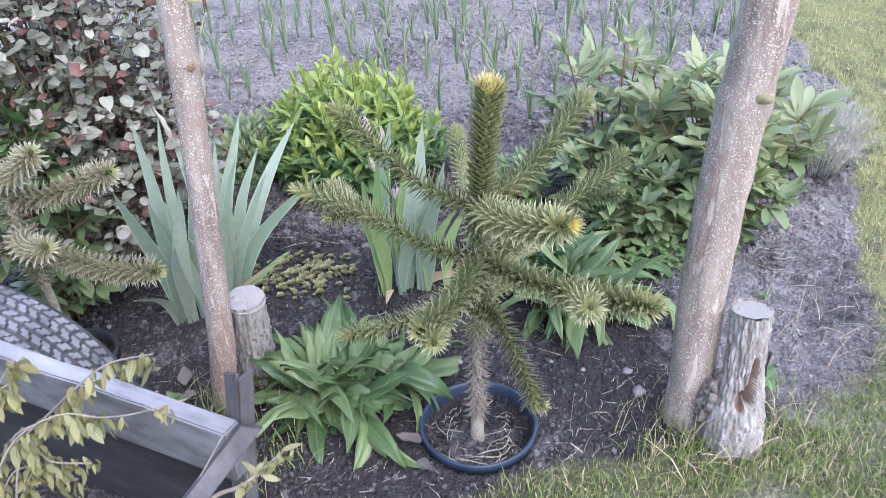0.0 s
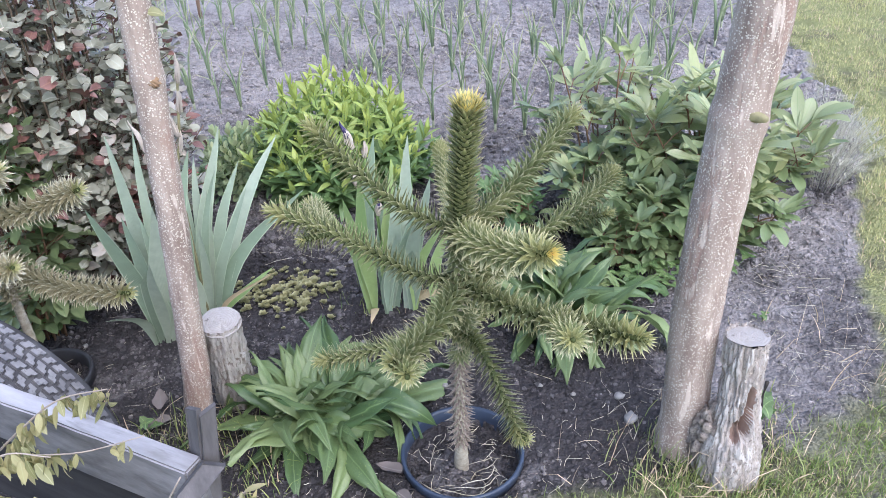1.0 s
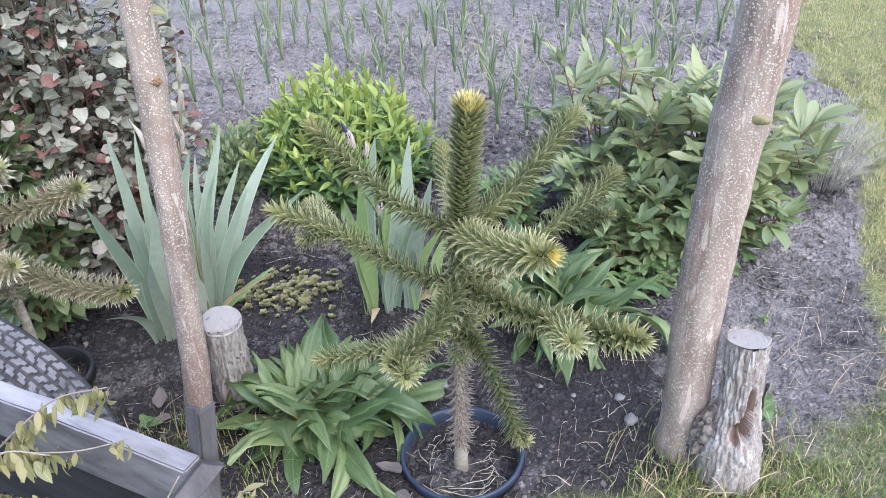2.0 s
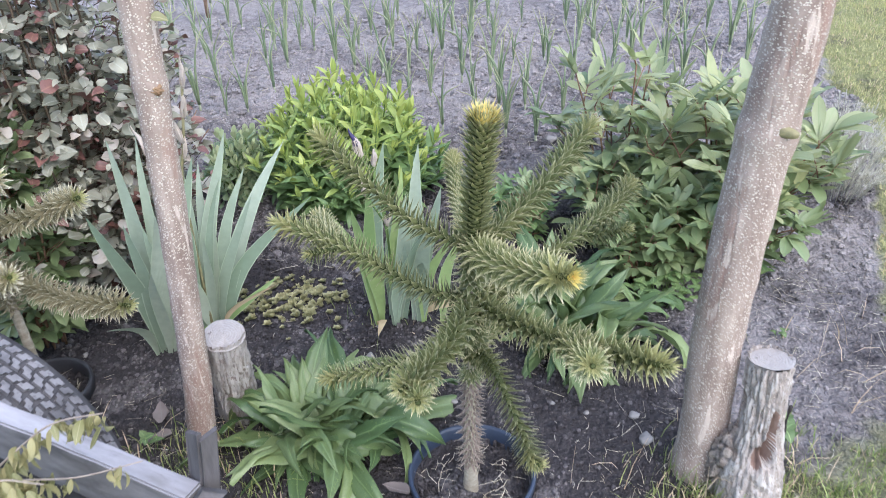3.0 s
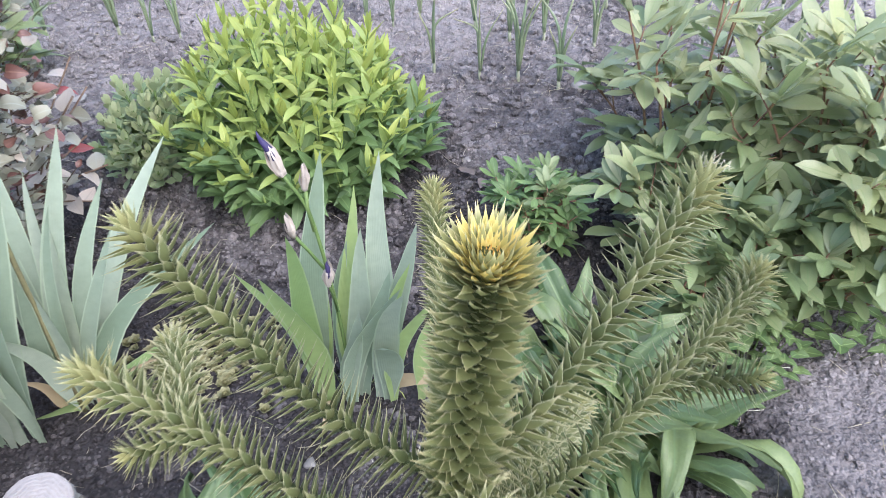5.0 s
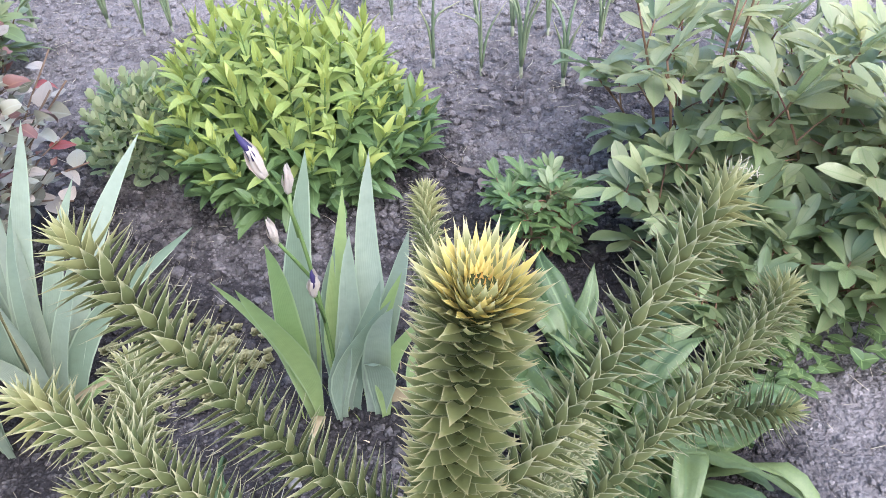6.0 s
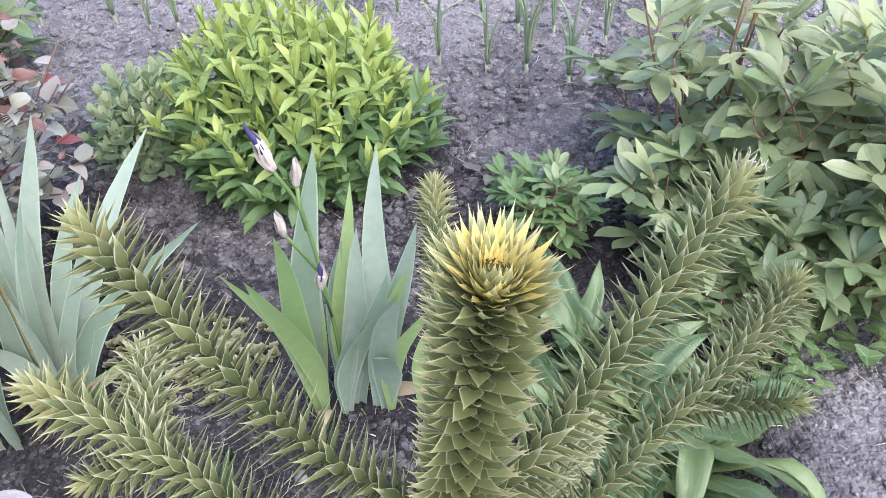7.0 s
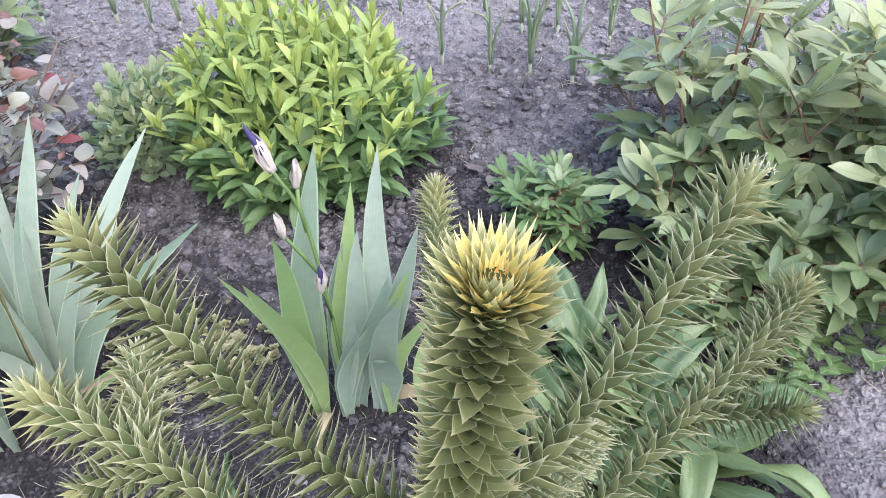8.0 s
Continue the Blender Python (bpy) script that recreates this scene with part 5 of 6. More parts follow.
def lime_bush():
    c = Vector((-0.24, 2.60, 0.0))
    t = thing("leafy_bush", c, "dome of bright yellow-green lance-shaped leaves", "bush")
    bends = ((-0.35, 0.0), (-0.7, 0.15), (0.0, -0.1), (-1.0, 0.1), (0.25, 0.1))
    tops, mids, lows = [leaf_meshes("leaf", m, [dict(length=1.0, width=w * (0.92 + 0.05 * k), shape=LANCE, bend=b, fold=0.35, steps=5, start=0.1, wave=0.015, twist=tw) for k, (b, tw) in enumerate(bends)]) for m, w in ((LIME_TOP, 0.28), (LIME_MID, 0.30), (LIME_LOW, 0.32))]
    rr = random.Random(12)
    items = []
    count = 112
    for s in range(count):
        q = (s + 0.5) / count
        a = s * GOLD
        el = math.acos(1 - 0.98 * q)
        way = Vector((math.sin(el) * math.cos(a), math.sin(el) * math.sin(a), math.cos(el)))
        k = rr.uniform(0.78, 1.08)
        tip = c + Vector((way.x * 0.31 * k, way.y * 0.28 * k, 0.05 + way.z * 0.35 * k))
        foot = c + Vector((way.x * 0.07, way.y * 0.07, -0.01))
        mid = foot.lerp(tip, 0.55) + Vector((way.x, way.y, 0)) * 0.03 + Vector((0, 0, -0.01))
        line = curve_points([foot, mid, tip + Vector((0, 0, 0.012))], 14)
        g = Geo()
        tube(g, [p - c for p in line], [0.003 - 0.0015 * i / 14 for i in range(15)], 5)
        part("stem", g, [STEM_GREEN], t)
        n = 11
        for j in range(n):
            v = 0.24 + 0.76 * (j + 1) / n
            p = line[min(14, int(v * 14))]
            d = (line[min(14, int(v * 14) + 1)] - line[max(0, int(v * 14) - 2)]).normalized()
            d = (d + Vector((0, 0, 0.9 if v > 0.55 else 0.3))).normalized()
            side = d.cross(Vector((0.2, 0.1, 1))).normalized()
            last = n - 1 - j
            for pair in (0, math.pi):
                b = j * math.pi / 2 + a + pair + rr.uniform(-0.3, 0.3)
                o = side * math.cos(b) + d.cross(side) * math.sin(b)
                ang = radians((9, 24, 38, 50)[last] if last < 4 else rr.uniform(50, 74))
                w = d * math.cos(ang) + o * math.sin(ang)
                size = (0.040, 0.058, 0.070, 0.076)[last] * rr.uniform(0.85, 1.15) if last < 4 else 0.08 * rr.uniform(0.75, 1.2)
                # young tips are yellower; leaves lower down are darker, shade put into their colour
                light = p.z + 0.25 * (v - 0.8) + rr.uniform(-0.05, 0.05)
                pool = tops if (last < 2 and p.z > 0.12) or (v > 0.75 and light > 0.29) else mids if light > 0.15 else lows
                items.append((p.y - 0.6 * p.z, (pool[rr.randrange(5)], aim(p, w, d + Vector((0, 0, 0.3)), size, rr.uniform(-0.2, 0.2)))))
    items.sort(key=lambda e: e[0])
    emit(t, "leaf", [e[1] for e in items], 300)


lime_bush()


def sedum_bush():
    c = Vector((-0.60, 2.66, 0.0))
    t = thing("sedum_plant", c, "low mound of fleshy grey-green stonecrop leaves", "plant")
    looks = ((0.5, 0.35), (0.42, 0.15), (0.56, 0.55))
    low, young = (leaf_meshes("leaf", m, [dict(length=1.0, width=w, shape=SPOON, bend=b, fold=0.3, steps=6) for w, b in looks]) for m in (SEDUM, SEDUM_TOP))
    rr = random.Random(5)
    items = []
    for s in range(60):
        g = Geo()
        q = (s + 0.5) / 60
        a = s * GOLD
        el = math.acos(1 - 0.95 * q)
        way = Vector((math.sin(el) * math.cos(a), math.sin(el) * math.sin(a), math.cos(el)))
        tip = c + Vector((way.x * 0.15, way.y * 0.14, 0.03 + way.z * 0.19)) * rr.uniform(0.85, 1.08)
        foot = c + Vector((way.x, way.y, 0)) * 0.05
        tube(g, [foot - c, (foot.lerp(tip, 0.6)) - c + Vector((0, 0, 0.02)), tip - c], 0.003, 5)
        part("stem", g, [STEM_GREEN], t)
        d = (way + Vector((0, 0, 1.3))).normalized()
        side = d.cross(Vector((0.3, 0.2, 1))).normalized()
        for j in range(13):
            b = j * GOLD
            o = side * math.cos(b) + d.cross(side) * math.sin(b)
            v = j / 14
            ang = radians(84 - 66 * v)
            p = tip - d * 0.07 * (1 - v)
            items.append((p.y - p.z, ((young if v > 0.55 and way.z > 0.3 else low)[j % 3], aim(p, d * math.cos(ang) + o * math.sin(ang), d, (0.046 - 0.014 * v) * rr.uniform(0.85, 1.15)))))
    items.sort(key=lambda e: e[0])
    emit(t, "leaf", [e[1] for e in items], 220)


sedum_bush()


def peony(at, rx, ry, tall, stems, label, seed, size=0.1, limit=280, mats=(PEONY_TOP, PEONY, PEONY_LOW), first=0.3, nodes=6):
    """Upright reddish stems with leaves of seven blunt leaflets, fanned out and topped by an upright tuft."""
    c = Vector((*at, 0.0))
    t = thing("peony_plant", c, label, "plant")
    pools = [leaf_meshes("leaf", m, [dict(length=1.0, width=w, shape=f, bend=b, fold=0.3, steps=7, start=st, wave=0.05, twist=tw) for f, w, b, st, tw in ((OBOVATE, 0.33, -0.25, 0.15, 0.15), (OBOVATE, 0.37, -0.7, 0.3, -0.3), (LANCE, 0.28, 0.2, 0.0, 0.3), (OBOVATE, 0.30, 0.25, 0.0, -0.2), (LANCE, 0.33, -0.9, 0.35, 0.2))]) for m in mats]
    rr = random.Random(seed)
    items = []
    for s in range(stems):
        q = ((s + 0.5) / stems) ** 0.55
        a = s * GOLD + rr.uniform(-0.3, 0.3)
        top = c + Vector((math.cos(a) * rx * q, math.sin(a) * ry * q, tall * (1.0 - 0.4 * q ** 2.5) * rr.uniform(0.72, 1.12)))
        foot = c + Vector((math.cos(a) * rx * 0.4 * q, math.sin(a) * ry * 0.4 * q, -0.01))
        line = curve_points([foot, foot.lerp(top, 0.5) + Vector((0, 0, 0.04)), top], 12)
        g = Geo()
        tube(g, [p - c for p in line], [0.0036 - 0.0016 * i / 12 for i in range(13)], 6)
        for j in range(nodes):
            v = first + (1 - first) * j / (nodes - 1)
            p = line[int(v * 12)]
            b = j * GOLD + a * 1.3 + rr.uniform(-0.4, 0.4)
            o = (Vector((math.cos(b), math.sin(b), 0)) + Vector((math.cos(a), math.sin(a), 0)) * 0.45 * q).normalized()
            crest = max(0.0, v - 0.72) / 0.28
            lift = rr.uniform(0.5, 1.0) + 1.6 * crest
            stalk = rr.uniform(0.55, 1.0) * size * (0.45 if crest > 0.9 else 1)
            e = p + (o + Vector((0, 0, lift))).normalized() * stalk
            d = (o + Vector((0, 0, lift * (0.3 + 0.35 * crest) - 0.1))).normalized()
            side = d.cross(Vector((0, 0, 1))).normalized()
            tube(g, [p - c, p.lerp(e, 0.5) - c + Vector((0, 0, 0.004)), e - c], [0.0021, 0.0018, 0.0013], 5)
            # paler leaves above, darker below: light and shade are put into the leaf colour
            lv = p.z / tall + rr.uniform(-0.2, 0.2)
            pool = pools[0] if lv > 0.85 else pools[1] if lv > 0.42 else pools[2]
            for sp, back, sc in ((0.0, 0.0, 1.15), (0.55, 0.05, 1.0), (-0.55, 0.05, 1.0), (0.8, 0.38, 0.9), (-0.8, 0.38, 0.9), (1.25, 0.45, 0.75), (-1.25, 0.45, 0.75)):
                if rr.random() < 0.08:
                    continue
                w = (d * math.cos(sp) + side * math.sin(sp) + Vector((0, 0, rr.uniform(-0.28, 0.22)))).normalized()
                pl = e.lerp(p, back)
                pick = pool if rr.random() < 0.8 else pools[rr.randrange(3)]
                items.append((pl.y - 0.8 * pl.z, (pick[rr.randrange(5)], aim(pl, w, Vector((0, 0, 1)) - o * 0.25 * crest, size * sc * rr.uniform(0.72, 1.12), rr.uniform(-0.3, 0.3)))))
        part("stem", g, [STEM_RED], t, "thin reddish stem")
    items.sort(key=lambda e: e[0])
    emit(t, "leaf", [e[1] for e in items], limit)
    return t


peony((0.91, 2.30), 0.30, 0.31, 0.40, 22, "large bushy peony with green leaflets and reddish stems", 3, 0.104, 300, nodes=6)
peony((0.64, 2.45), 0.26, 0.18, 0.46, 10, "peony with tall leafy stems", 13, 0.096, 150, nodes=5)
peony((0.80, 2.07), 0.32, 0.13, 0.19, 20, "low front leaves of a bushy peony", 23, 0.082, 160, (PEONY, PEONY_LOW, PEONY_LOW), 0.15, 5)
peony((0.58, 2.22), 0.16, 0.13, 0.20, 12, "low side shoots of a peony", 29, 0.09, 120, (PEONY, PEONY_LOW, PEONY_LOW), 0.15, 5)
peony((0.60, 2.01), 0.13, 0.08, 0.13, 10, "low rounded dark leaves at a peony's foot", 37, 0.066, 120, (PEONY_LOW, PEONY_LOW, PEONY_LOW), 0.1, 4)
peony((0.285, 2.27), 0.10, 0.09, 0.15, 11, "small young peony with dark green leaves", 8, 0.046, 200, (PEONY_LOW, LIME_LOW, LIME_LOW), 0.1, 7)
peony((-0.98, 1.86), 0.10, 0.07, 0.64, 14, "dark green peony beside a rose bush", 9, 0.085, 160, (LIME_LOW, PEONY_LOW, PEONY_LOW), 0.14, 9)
peony((-1.22, 3.12), 0.13, 0.12, 0.20, 9, "low grey-green peony at the edge of the vegetable bed", 41, 0.10, 90, (PEONY, PEONY, PEONY_LOW), 0.15, 5)


def rose_bush():
    c = Vector((-0.91, 2.12, 0.0))
    t = thing("rose_bush", c, "rose bush with rounded grey-green and reddish leaves", "bush")
    pools = [leaf_meshes("leaf", m, [dict(length=1.0, width=w, shape=sh, bend=b, fold=fo, steps=6, start=st, wave=0.07, twist=tw) for sh, w, b, fo, st, tw in ((OVATE, 0.74, -0.7, 0.35, 0.3, 0.3), (OVATE, 0.66, -1.1, 0.5, 0.4, -0.4), (ROUND, 0.8, -0.4, 0.25, 0.1, 0.5), (OVATE, 0.62, 0.6, 0.5, -0.2, -0.3), (ROUND, 0.75, -1.5, 0.3, 0.5, 0.2))]) for m in (ROSE, ROSE_PALE, ROSE_RED)]
    rr = random.Random(21)
    items = []
    for s in range(84):
        g = Geo()
        a = s * GOLD
        q = ((s + 0.5) / 84) ** 0.6
        z = rr.uniform(0.35, 1.0) if q > 0.5 else rr.uniform(0.75, 1.02)
        tip = c + Vector((math.cos(a) * 0.31 * q, math.sin(a) * 0.28 * q, z))
        foot = c + Vector((rr.uniform(-0.04, 0.04), rr.uniform(-0.04, 0.04), 0))
        line = curve_points([foot, foot.lerp(tip, 0.45) + Vector((math.cos(a), math.sin(a), 0.6)) * 0.05, tip], 14)
        tube(g, [p - c for p in line], [0.005 - 0.003 * i / 14 for i in range(15)], 6)
        for j in range(18):
            v = 0.12 + 0.88 * j / 17
            p = line[int(v * 14)]
            b = j * GOLD + a
            o = Vector((math.cos(b), math.sin(b), rr.uniform(-0.1, 0.5))).normalized()
            e = p + o * rr.uniform(0.04, 0.1)
            tube(g, [p - c, e - c], 0.0011, 4)
            side = o.cross(Vector((0, 0, 1))).normalized()
            for k, (al, sp) in enumerate(((1.0, 0.0), (0.7, 1.1), (0.7, -1.1), (0.35, 1.2), (0.35, -1.2))):
                w = (o * math.cos(sp) + side * math.sin(sp) + Vector((0, 0, rr.uniform(-0.5, 0.3)))).normalized()
                h = rr.random()
                pool = pools[2] if h < 0.15 else pools[1] if h < 0.18 + (0.16 if p.z < 0.35 else 0.04) else pools[0]
                pl = p.lerp(e, al)
                items.append((pl.y - 0.5 * pl.z - 0.6 * pl.x, (pool[rr.randrange(5)], aim(pl, w, (0, -0.2, 1), 0.037 * rr.choice((0.5, 0.65, 0.8, 0.95, 1.3)) * rr.uniform(0.85, 1.15), rr.uniform(-0.8, 0.8)))))
        part("stem", g, [STEM_DARK], t, "thin brown stem")
    g = Geo()
    for s in range(1500):
        a, z = rr.uniform(0, 6.283), rr.uniform(0.22, 1.03)
        q = rr.uniform(0.72, 1.04) * min(1.0, 0.55 + 0.6 * math.sin(math.pi * min(1.0, z / 1.1)))
        p = c + Vector((math.cos(a) * 0.33 * q, math.sin(a) * 0.30 * q, z))
        out = Vector((math.cos(a), math.sin(a), rr.uniform(-0.3, 0.6))).normalized()
        tube(g, [p - c - out * 0.03 - Vector((0, 0, 0.012)), p - c], 0.0009, 4)
        side = out.cross(Vector((0, 0, 1))).normalized()
        w = (out * 0.6 + side * rr.uniform(-1, 1) + Vector((0, 0, rr.uniform(-0.4, 0.3)))).normalized()
        h = rr.random()
        # more pale leaves near the top: light on the bush put into leaf colour
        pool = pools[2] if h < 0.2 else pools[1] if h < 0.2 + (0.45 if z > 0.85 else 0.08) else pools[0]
        items.append((p.y - 0.5 * p.z - 0.6 * p.x, (pool[rr.randrange(5)], aim(p, w, (0, -0.3, 1), 0.037 * rr.choice((0.5, 0.7, 0.9, 1.15)), rr.uniform(-0.8, 0.8)))))
    tagged(part("twig_growth", g, [STEM_DARK], t), kind="stuff")
    items.sort(key=lambda e: e[0])
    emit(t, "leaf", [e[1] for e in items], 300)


rose_bush()


def low_rose():
    c = Vector((-0.755, 2.40, 0.0))
    t = thing("rose_shoot", c, "low rose shoots with pale pinkish leaves", "bush")
    pools = [simple_kinds(m, 0.72, OVATE) for m in (ROSE_PALE, ROSE_CRIMSON, ROSE)]
    rr = random.Random(4)
    items = []
    for s in range(15):
        g = Geo()
        a = s * GOLD
        tip = c + Vector((math.cos(a) * 0.13, math.sin(a) * 0.14, rr.uniform(0.1, 0.36)))
        foot = c + Vector((-0.08, -0.03, 0))
        line = curve_points([foot, foot.lerp(tip, 0.5) + Vector((0, 0, 0.04)), tip], 8)
        tube(g, [p - c for p in line], 0.002, 5)
        part("stem", g, [STEM_BROWN], t)
        for j in range(7):
            p = line[2 + j * 6 // 7]
            b = j * GOLD + a
            w = Vector((math.cos(b), math.sin(b), rr.uniform(-0.2, 0.4)))
            items.append((pools[0 if rr.random() < 0.62 else rr.choice((1, 2, 2, 2))][rr.randrange(5)], aim(p, w, (0, -0.1, 1), 0.052 * rr.uniform(0.7, 1.2), rr.uniform(-0.5, 0.5))))
    emit(t, "leaf", items, 200)


low_rose()


def small_weeds(at, count, spread, size, mat, label, seed, tall=0.05, name="low_plant"):
    """Low plant of three-part leaves on short stalks."""
    c = Vector((*at, 0.0))
    t = thing(name, c, label, "plant")
    pool = simple_kinds(mat, 0.75, OVATE)
    rr = random.Random(seed)
    items = []
    for s in range(count):
        g = Geo()
        a, q = s * GOLD, spread * math.sqrt((s + 0.5) / count)
        e = c + Vector((math.cos(a) * q, math.sin(a) * q * 0.8, tall * rr.uniform(0.4, 1.2)))
        f = c + Vector((math.cos(a) * q * 0.6, math.sin(a) * q * 0.5, 0))
        tube(g, [f - c, e - c], 0.0011, 4)
        part("stalk", g, [STEM_GREEN], t)
        for k in range(3):
            b = a + 2.09 * k
            items.append((pool[rr.randrange(5)], aim(e, (math.cos(b), math.sin(b), rr.uniform(0, 0.35)), (0, 0, 1), size * rr.uniform(0.8, 1.2))))
    emit(t, "leaf", items, 200)


small_weeds((0.62, 1.90), 40, 0.09, 0.021, WEED, "low strawberry-like plant at the edge of a peony", 1)
small_weeds((0.80, 1.94), 14, 0.10, 0.027, WEED, "low green weeds under a peony", 2)
small_weeds((0.70, 1.36), 5, 0.03, 0.03, WEED, "small weed beside a stump", 3, 0.07)
small_weeds((-0.60, 1.46), 3, 0.03, 0.018, WEED, "small weed on bare soil", 4, 0.06)
small_weeds((0.86, 1.72), 3, 0.02, 0.012, WEED, "tiny seedling on bare soil", 5, 0.02)


def lily_shoot():
    c = Vector((-0.96, 1.98, 0.0))
    t = thing("lily_shoot", c, "leafy green lily shoot behind spiny branches", "plant")
    pool = simple_kinds(BROAD, 0.2, LANCE)
    g, items = Geo(), []
    line = curve_points([c, c + Vector((0.0, -0.03, 0.2)), c + Vector((0.02, -0.06, 0.42))], 14)
    tube(g, [p - c for p in line], 0.004, 6)
    for j in range(26):
        v = 0.3 + 0.7 * j / 25
        b = j * GOLD
        items.append((pool[j % 5], aim(line[int(v * 14)], (math.cos(b), math.sin(b), 0.2 + v), (0, 0, 1), 0.12 * (1.1 - 0.4 * v))))
    part("stem", g, [STEM_GREEN], t)
    emit(t, "leaf", items)


lily_shoot()


def feather_plant():
    c = Vector((1.33, 2.42, 0.0))
    t = thing("lavender_plant", c, "hazy grey-green plant with needle-fine leaves", "plant")
    g = Geo()
    rr = random.Random(31)
    for s in range(95):
        st = Geo()
        a, q = s * GOLD, math.sqrt((s + 0.5) / 95)
        tip = c + Vector((math.cos(a) * 0.16 * q, math.sin(a) * 0.24 * q, 0.31 * (1 - 0.45 * q * q) * rr.uniform(0.8, 1.1)))
        foot = c + Vector((math.cos(a) * 0.06 * q, math.sin(a) * 0.1 * q, 0))
        line = curve_points([foot, foot.lerp(tip, 0.5) + Vector((0, 0, 0.03)), tip], 10)
        tube(st, [p - c for p in line], 0.0009, 4)
        part("stem", st, [FEATHER], t)
        for j in range(66):
            v = 0.25 + 0.75 * j / 65
            b = j * GOLD
            d = Vector((math.cos(b), math.sin(b), 0.7)).normalized()
            vv, ff, uu = leaf(rr.uniform(0.018, 0.034), 0.0011, LANCE, 0.3, 0.1, 2)
            g.add(moved(vv, aim(line[int(v * 10)] - c, d)), ff, uu)
    tagged(part("needles", g, [FEATHER], t), kind="stuff")


feather_plant()


def houseleeks():
    t = thing("houseleek_patch", (-0.36, 1.98, 0.0), "patch of small olive green houseleek rosettes", "plant")
    kinds = []
    for s in range(3):
        g = Geo()
        vs, us, fs = [(0, 0, 0.04)], [(0.5, 0)], []
        for j in range(26):
            b, v = j * GOLD + s, j / 26
            el = radians(74 - 58 * v)
            vv, ff, uu = leaf(0.4 + 0.5 * v, 0.42, SPOON, 0.7, 0.35, 4)
            vv = moved(vv, aim((0, 0, 0.12 * (1 - v)), (math.cos(b) * math.cos(el), math.sin(b) * math.cos(el), math.sin(el))))
            n0 = len(vs) - 1
            vs += [tuple(p) for p in vv[1:]]
            us += [tuple(p) for p in uu[1:]]
            fs += [tuple(n0 + i if i else 0 for i in q) for q in ff]
        g.add(vs, fs, us)
        kinds.append(g.mesh("rosette", [HOUSELEEK]))
    rr = random.Random(17)
    for k in range(190):
        x, y = -0.365 + R.gauss(0, 0.08), 1.985 + R.gauss(0, 0.055)
        ob = new("rosette", kinds[k % 3])
        ob.parent = t
        ob.matrix_basis = Matrix.Translation(Vector((x, y, height(x, y) + 0.004)) - t.location) @ Matrix.Rotation(rr.uniform(0, 6), 4, "Z") @ Matrix.Rotation(rr.uniform(-0.3, 0.3), 4, "X") @ Matrix.Diagonal((k2 := rr.uniform(0.013, 0.027), k2, 0.5 * k2, 1))


houseleeks()


# ---- onion rows ----
def onion_kind(seed):
    rr = random.Random(seed)
    g = Geo()
    tube(g, [(0, 0, -0.02), (0, 0, 0.012), (0.002, 0, 0.038)], [0.005, 0.0055, 0.004], 7, slot=1)
    n = rr.randint(4, 6)
    for k in range(n):
        a = 2 * math.pi * k / n + rr.uniform(-0.4, 0.4)
        ln, out = rr.uniform(0.18, 0.34), rr.uniform(0.05, 0.3)
        w = Vector((math.cos(a), math.sin(a), 0))
        bend = rr.uniform(0.0, 0.12) if k else 0.25
        p = [Vector((0, 0, 0.03)) + w * 0.002, Vector((0, 0, 0.03 + ln * 0.5)) + w * ln * out * 0.35, Vector((0, 0, 0.03 + ln * (0.95 - bend))) + w * ln * (out + bend)]
        tube(g, curve_points(p, 8), [0.0034, 0.004, 0.0044, 0.0044, 0.004, 0.0034, 0.0027, 0.0018, 0.0006], 6)
    return g.mesh("onion_plant", [ONION, ONION_FOOT])


def onions():
    kinds = [onion_kind(k) for k in range(9)]
    spots = [(-0.943, 3.418), (-0.82, 3.37), (-0.728, 3.36), (-0.926, 3.703), (-0.655, 3.618), (-0.632, 3.917), (-1.218, 3.937), (0.057, 3.67), (0.085, 3.055), (0.119, 3.972), (0.194, 3.611), (0.317, 3.562), (0.455, 3.846), (0.432, 2.932), (0.326, 3.255), (0.326, 3.004), (0.598, 3.716), (-0.169, 3.769), (-0.307, 3.922), (0.216, 3.012), (0.667, 3.457), (0.879, 4.078), (1.307, 3.955)]
    rr = random.Random(44)
    for row in range(7):
        for k in range(31):
            x = -1.75 + 0.115 * k + rr.uniform(-0.05, 0.05)
            y = 3.06 - 0.33 * (x - 0.1) + 0.31 * row + rr.uniform(-0.05, 0.05)
            if turf(x, y) > -0.25 or y < 3.0 and (x < -0.02 or x > 0.5) or rr.random() < 0.18:
                continue
            if row == 0 and -0.7 < x < 0.05:
                continue
            if min(math.hypot(x - a, y - b) for a, b in spots) > 0.075:
                spots.append((x, y))
    for k, (x, y) in enumerate(spots):
        ob = new("onion_plant", kinds[k % 9])
        ob.matrix_basis = Matrix.Translation((x, y, height(x, y))) @ Matrix.Rotation(rr.uniform(0, 6.28), 4, "Z") @ Matrix.Diagonal((*[rr.uniform(0.75, 1.15)] * 3, 1))
        tagged(ob, "young onion with thin upright green leaves in a row", "onion", "onion rows")


onions()


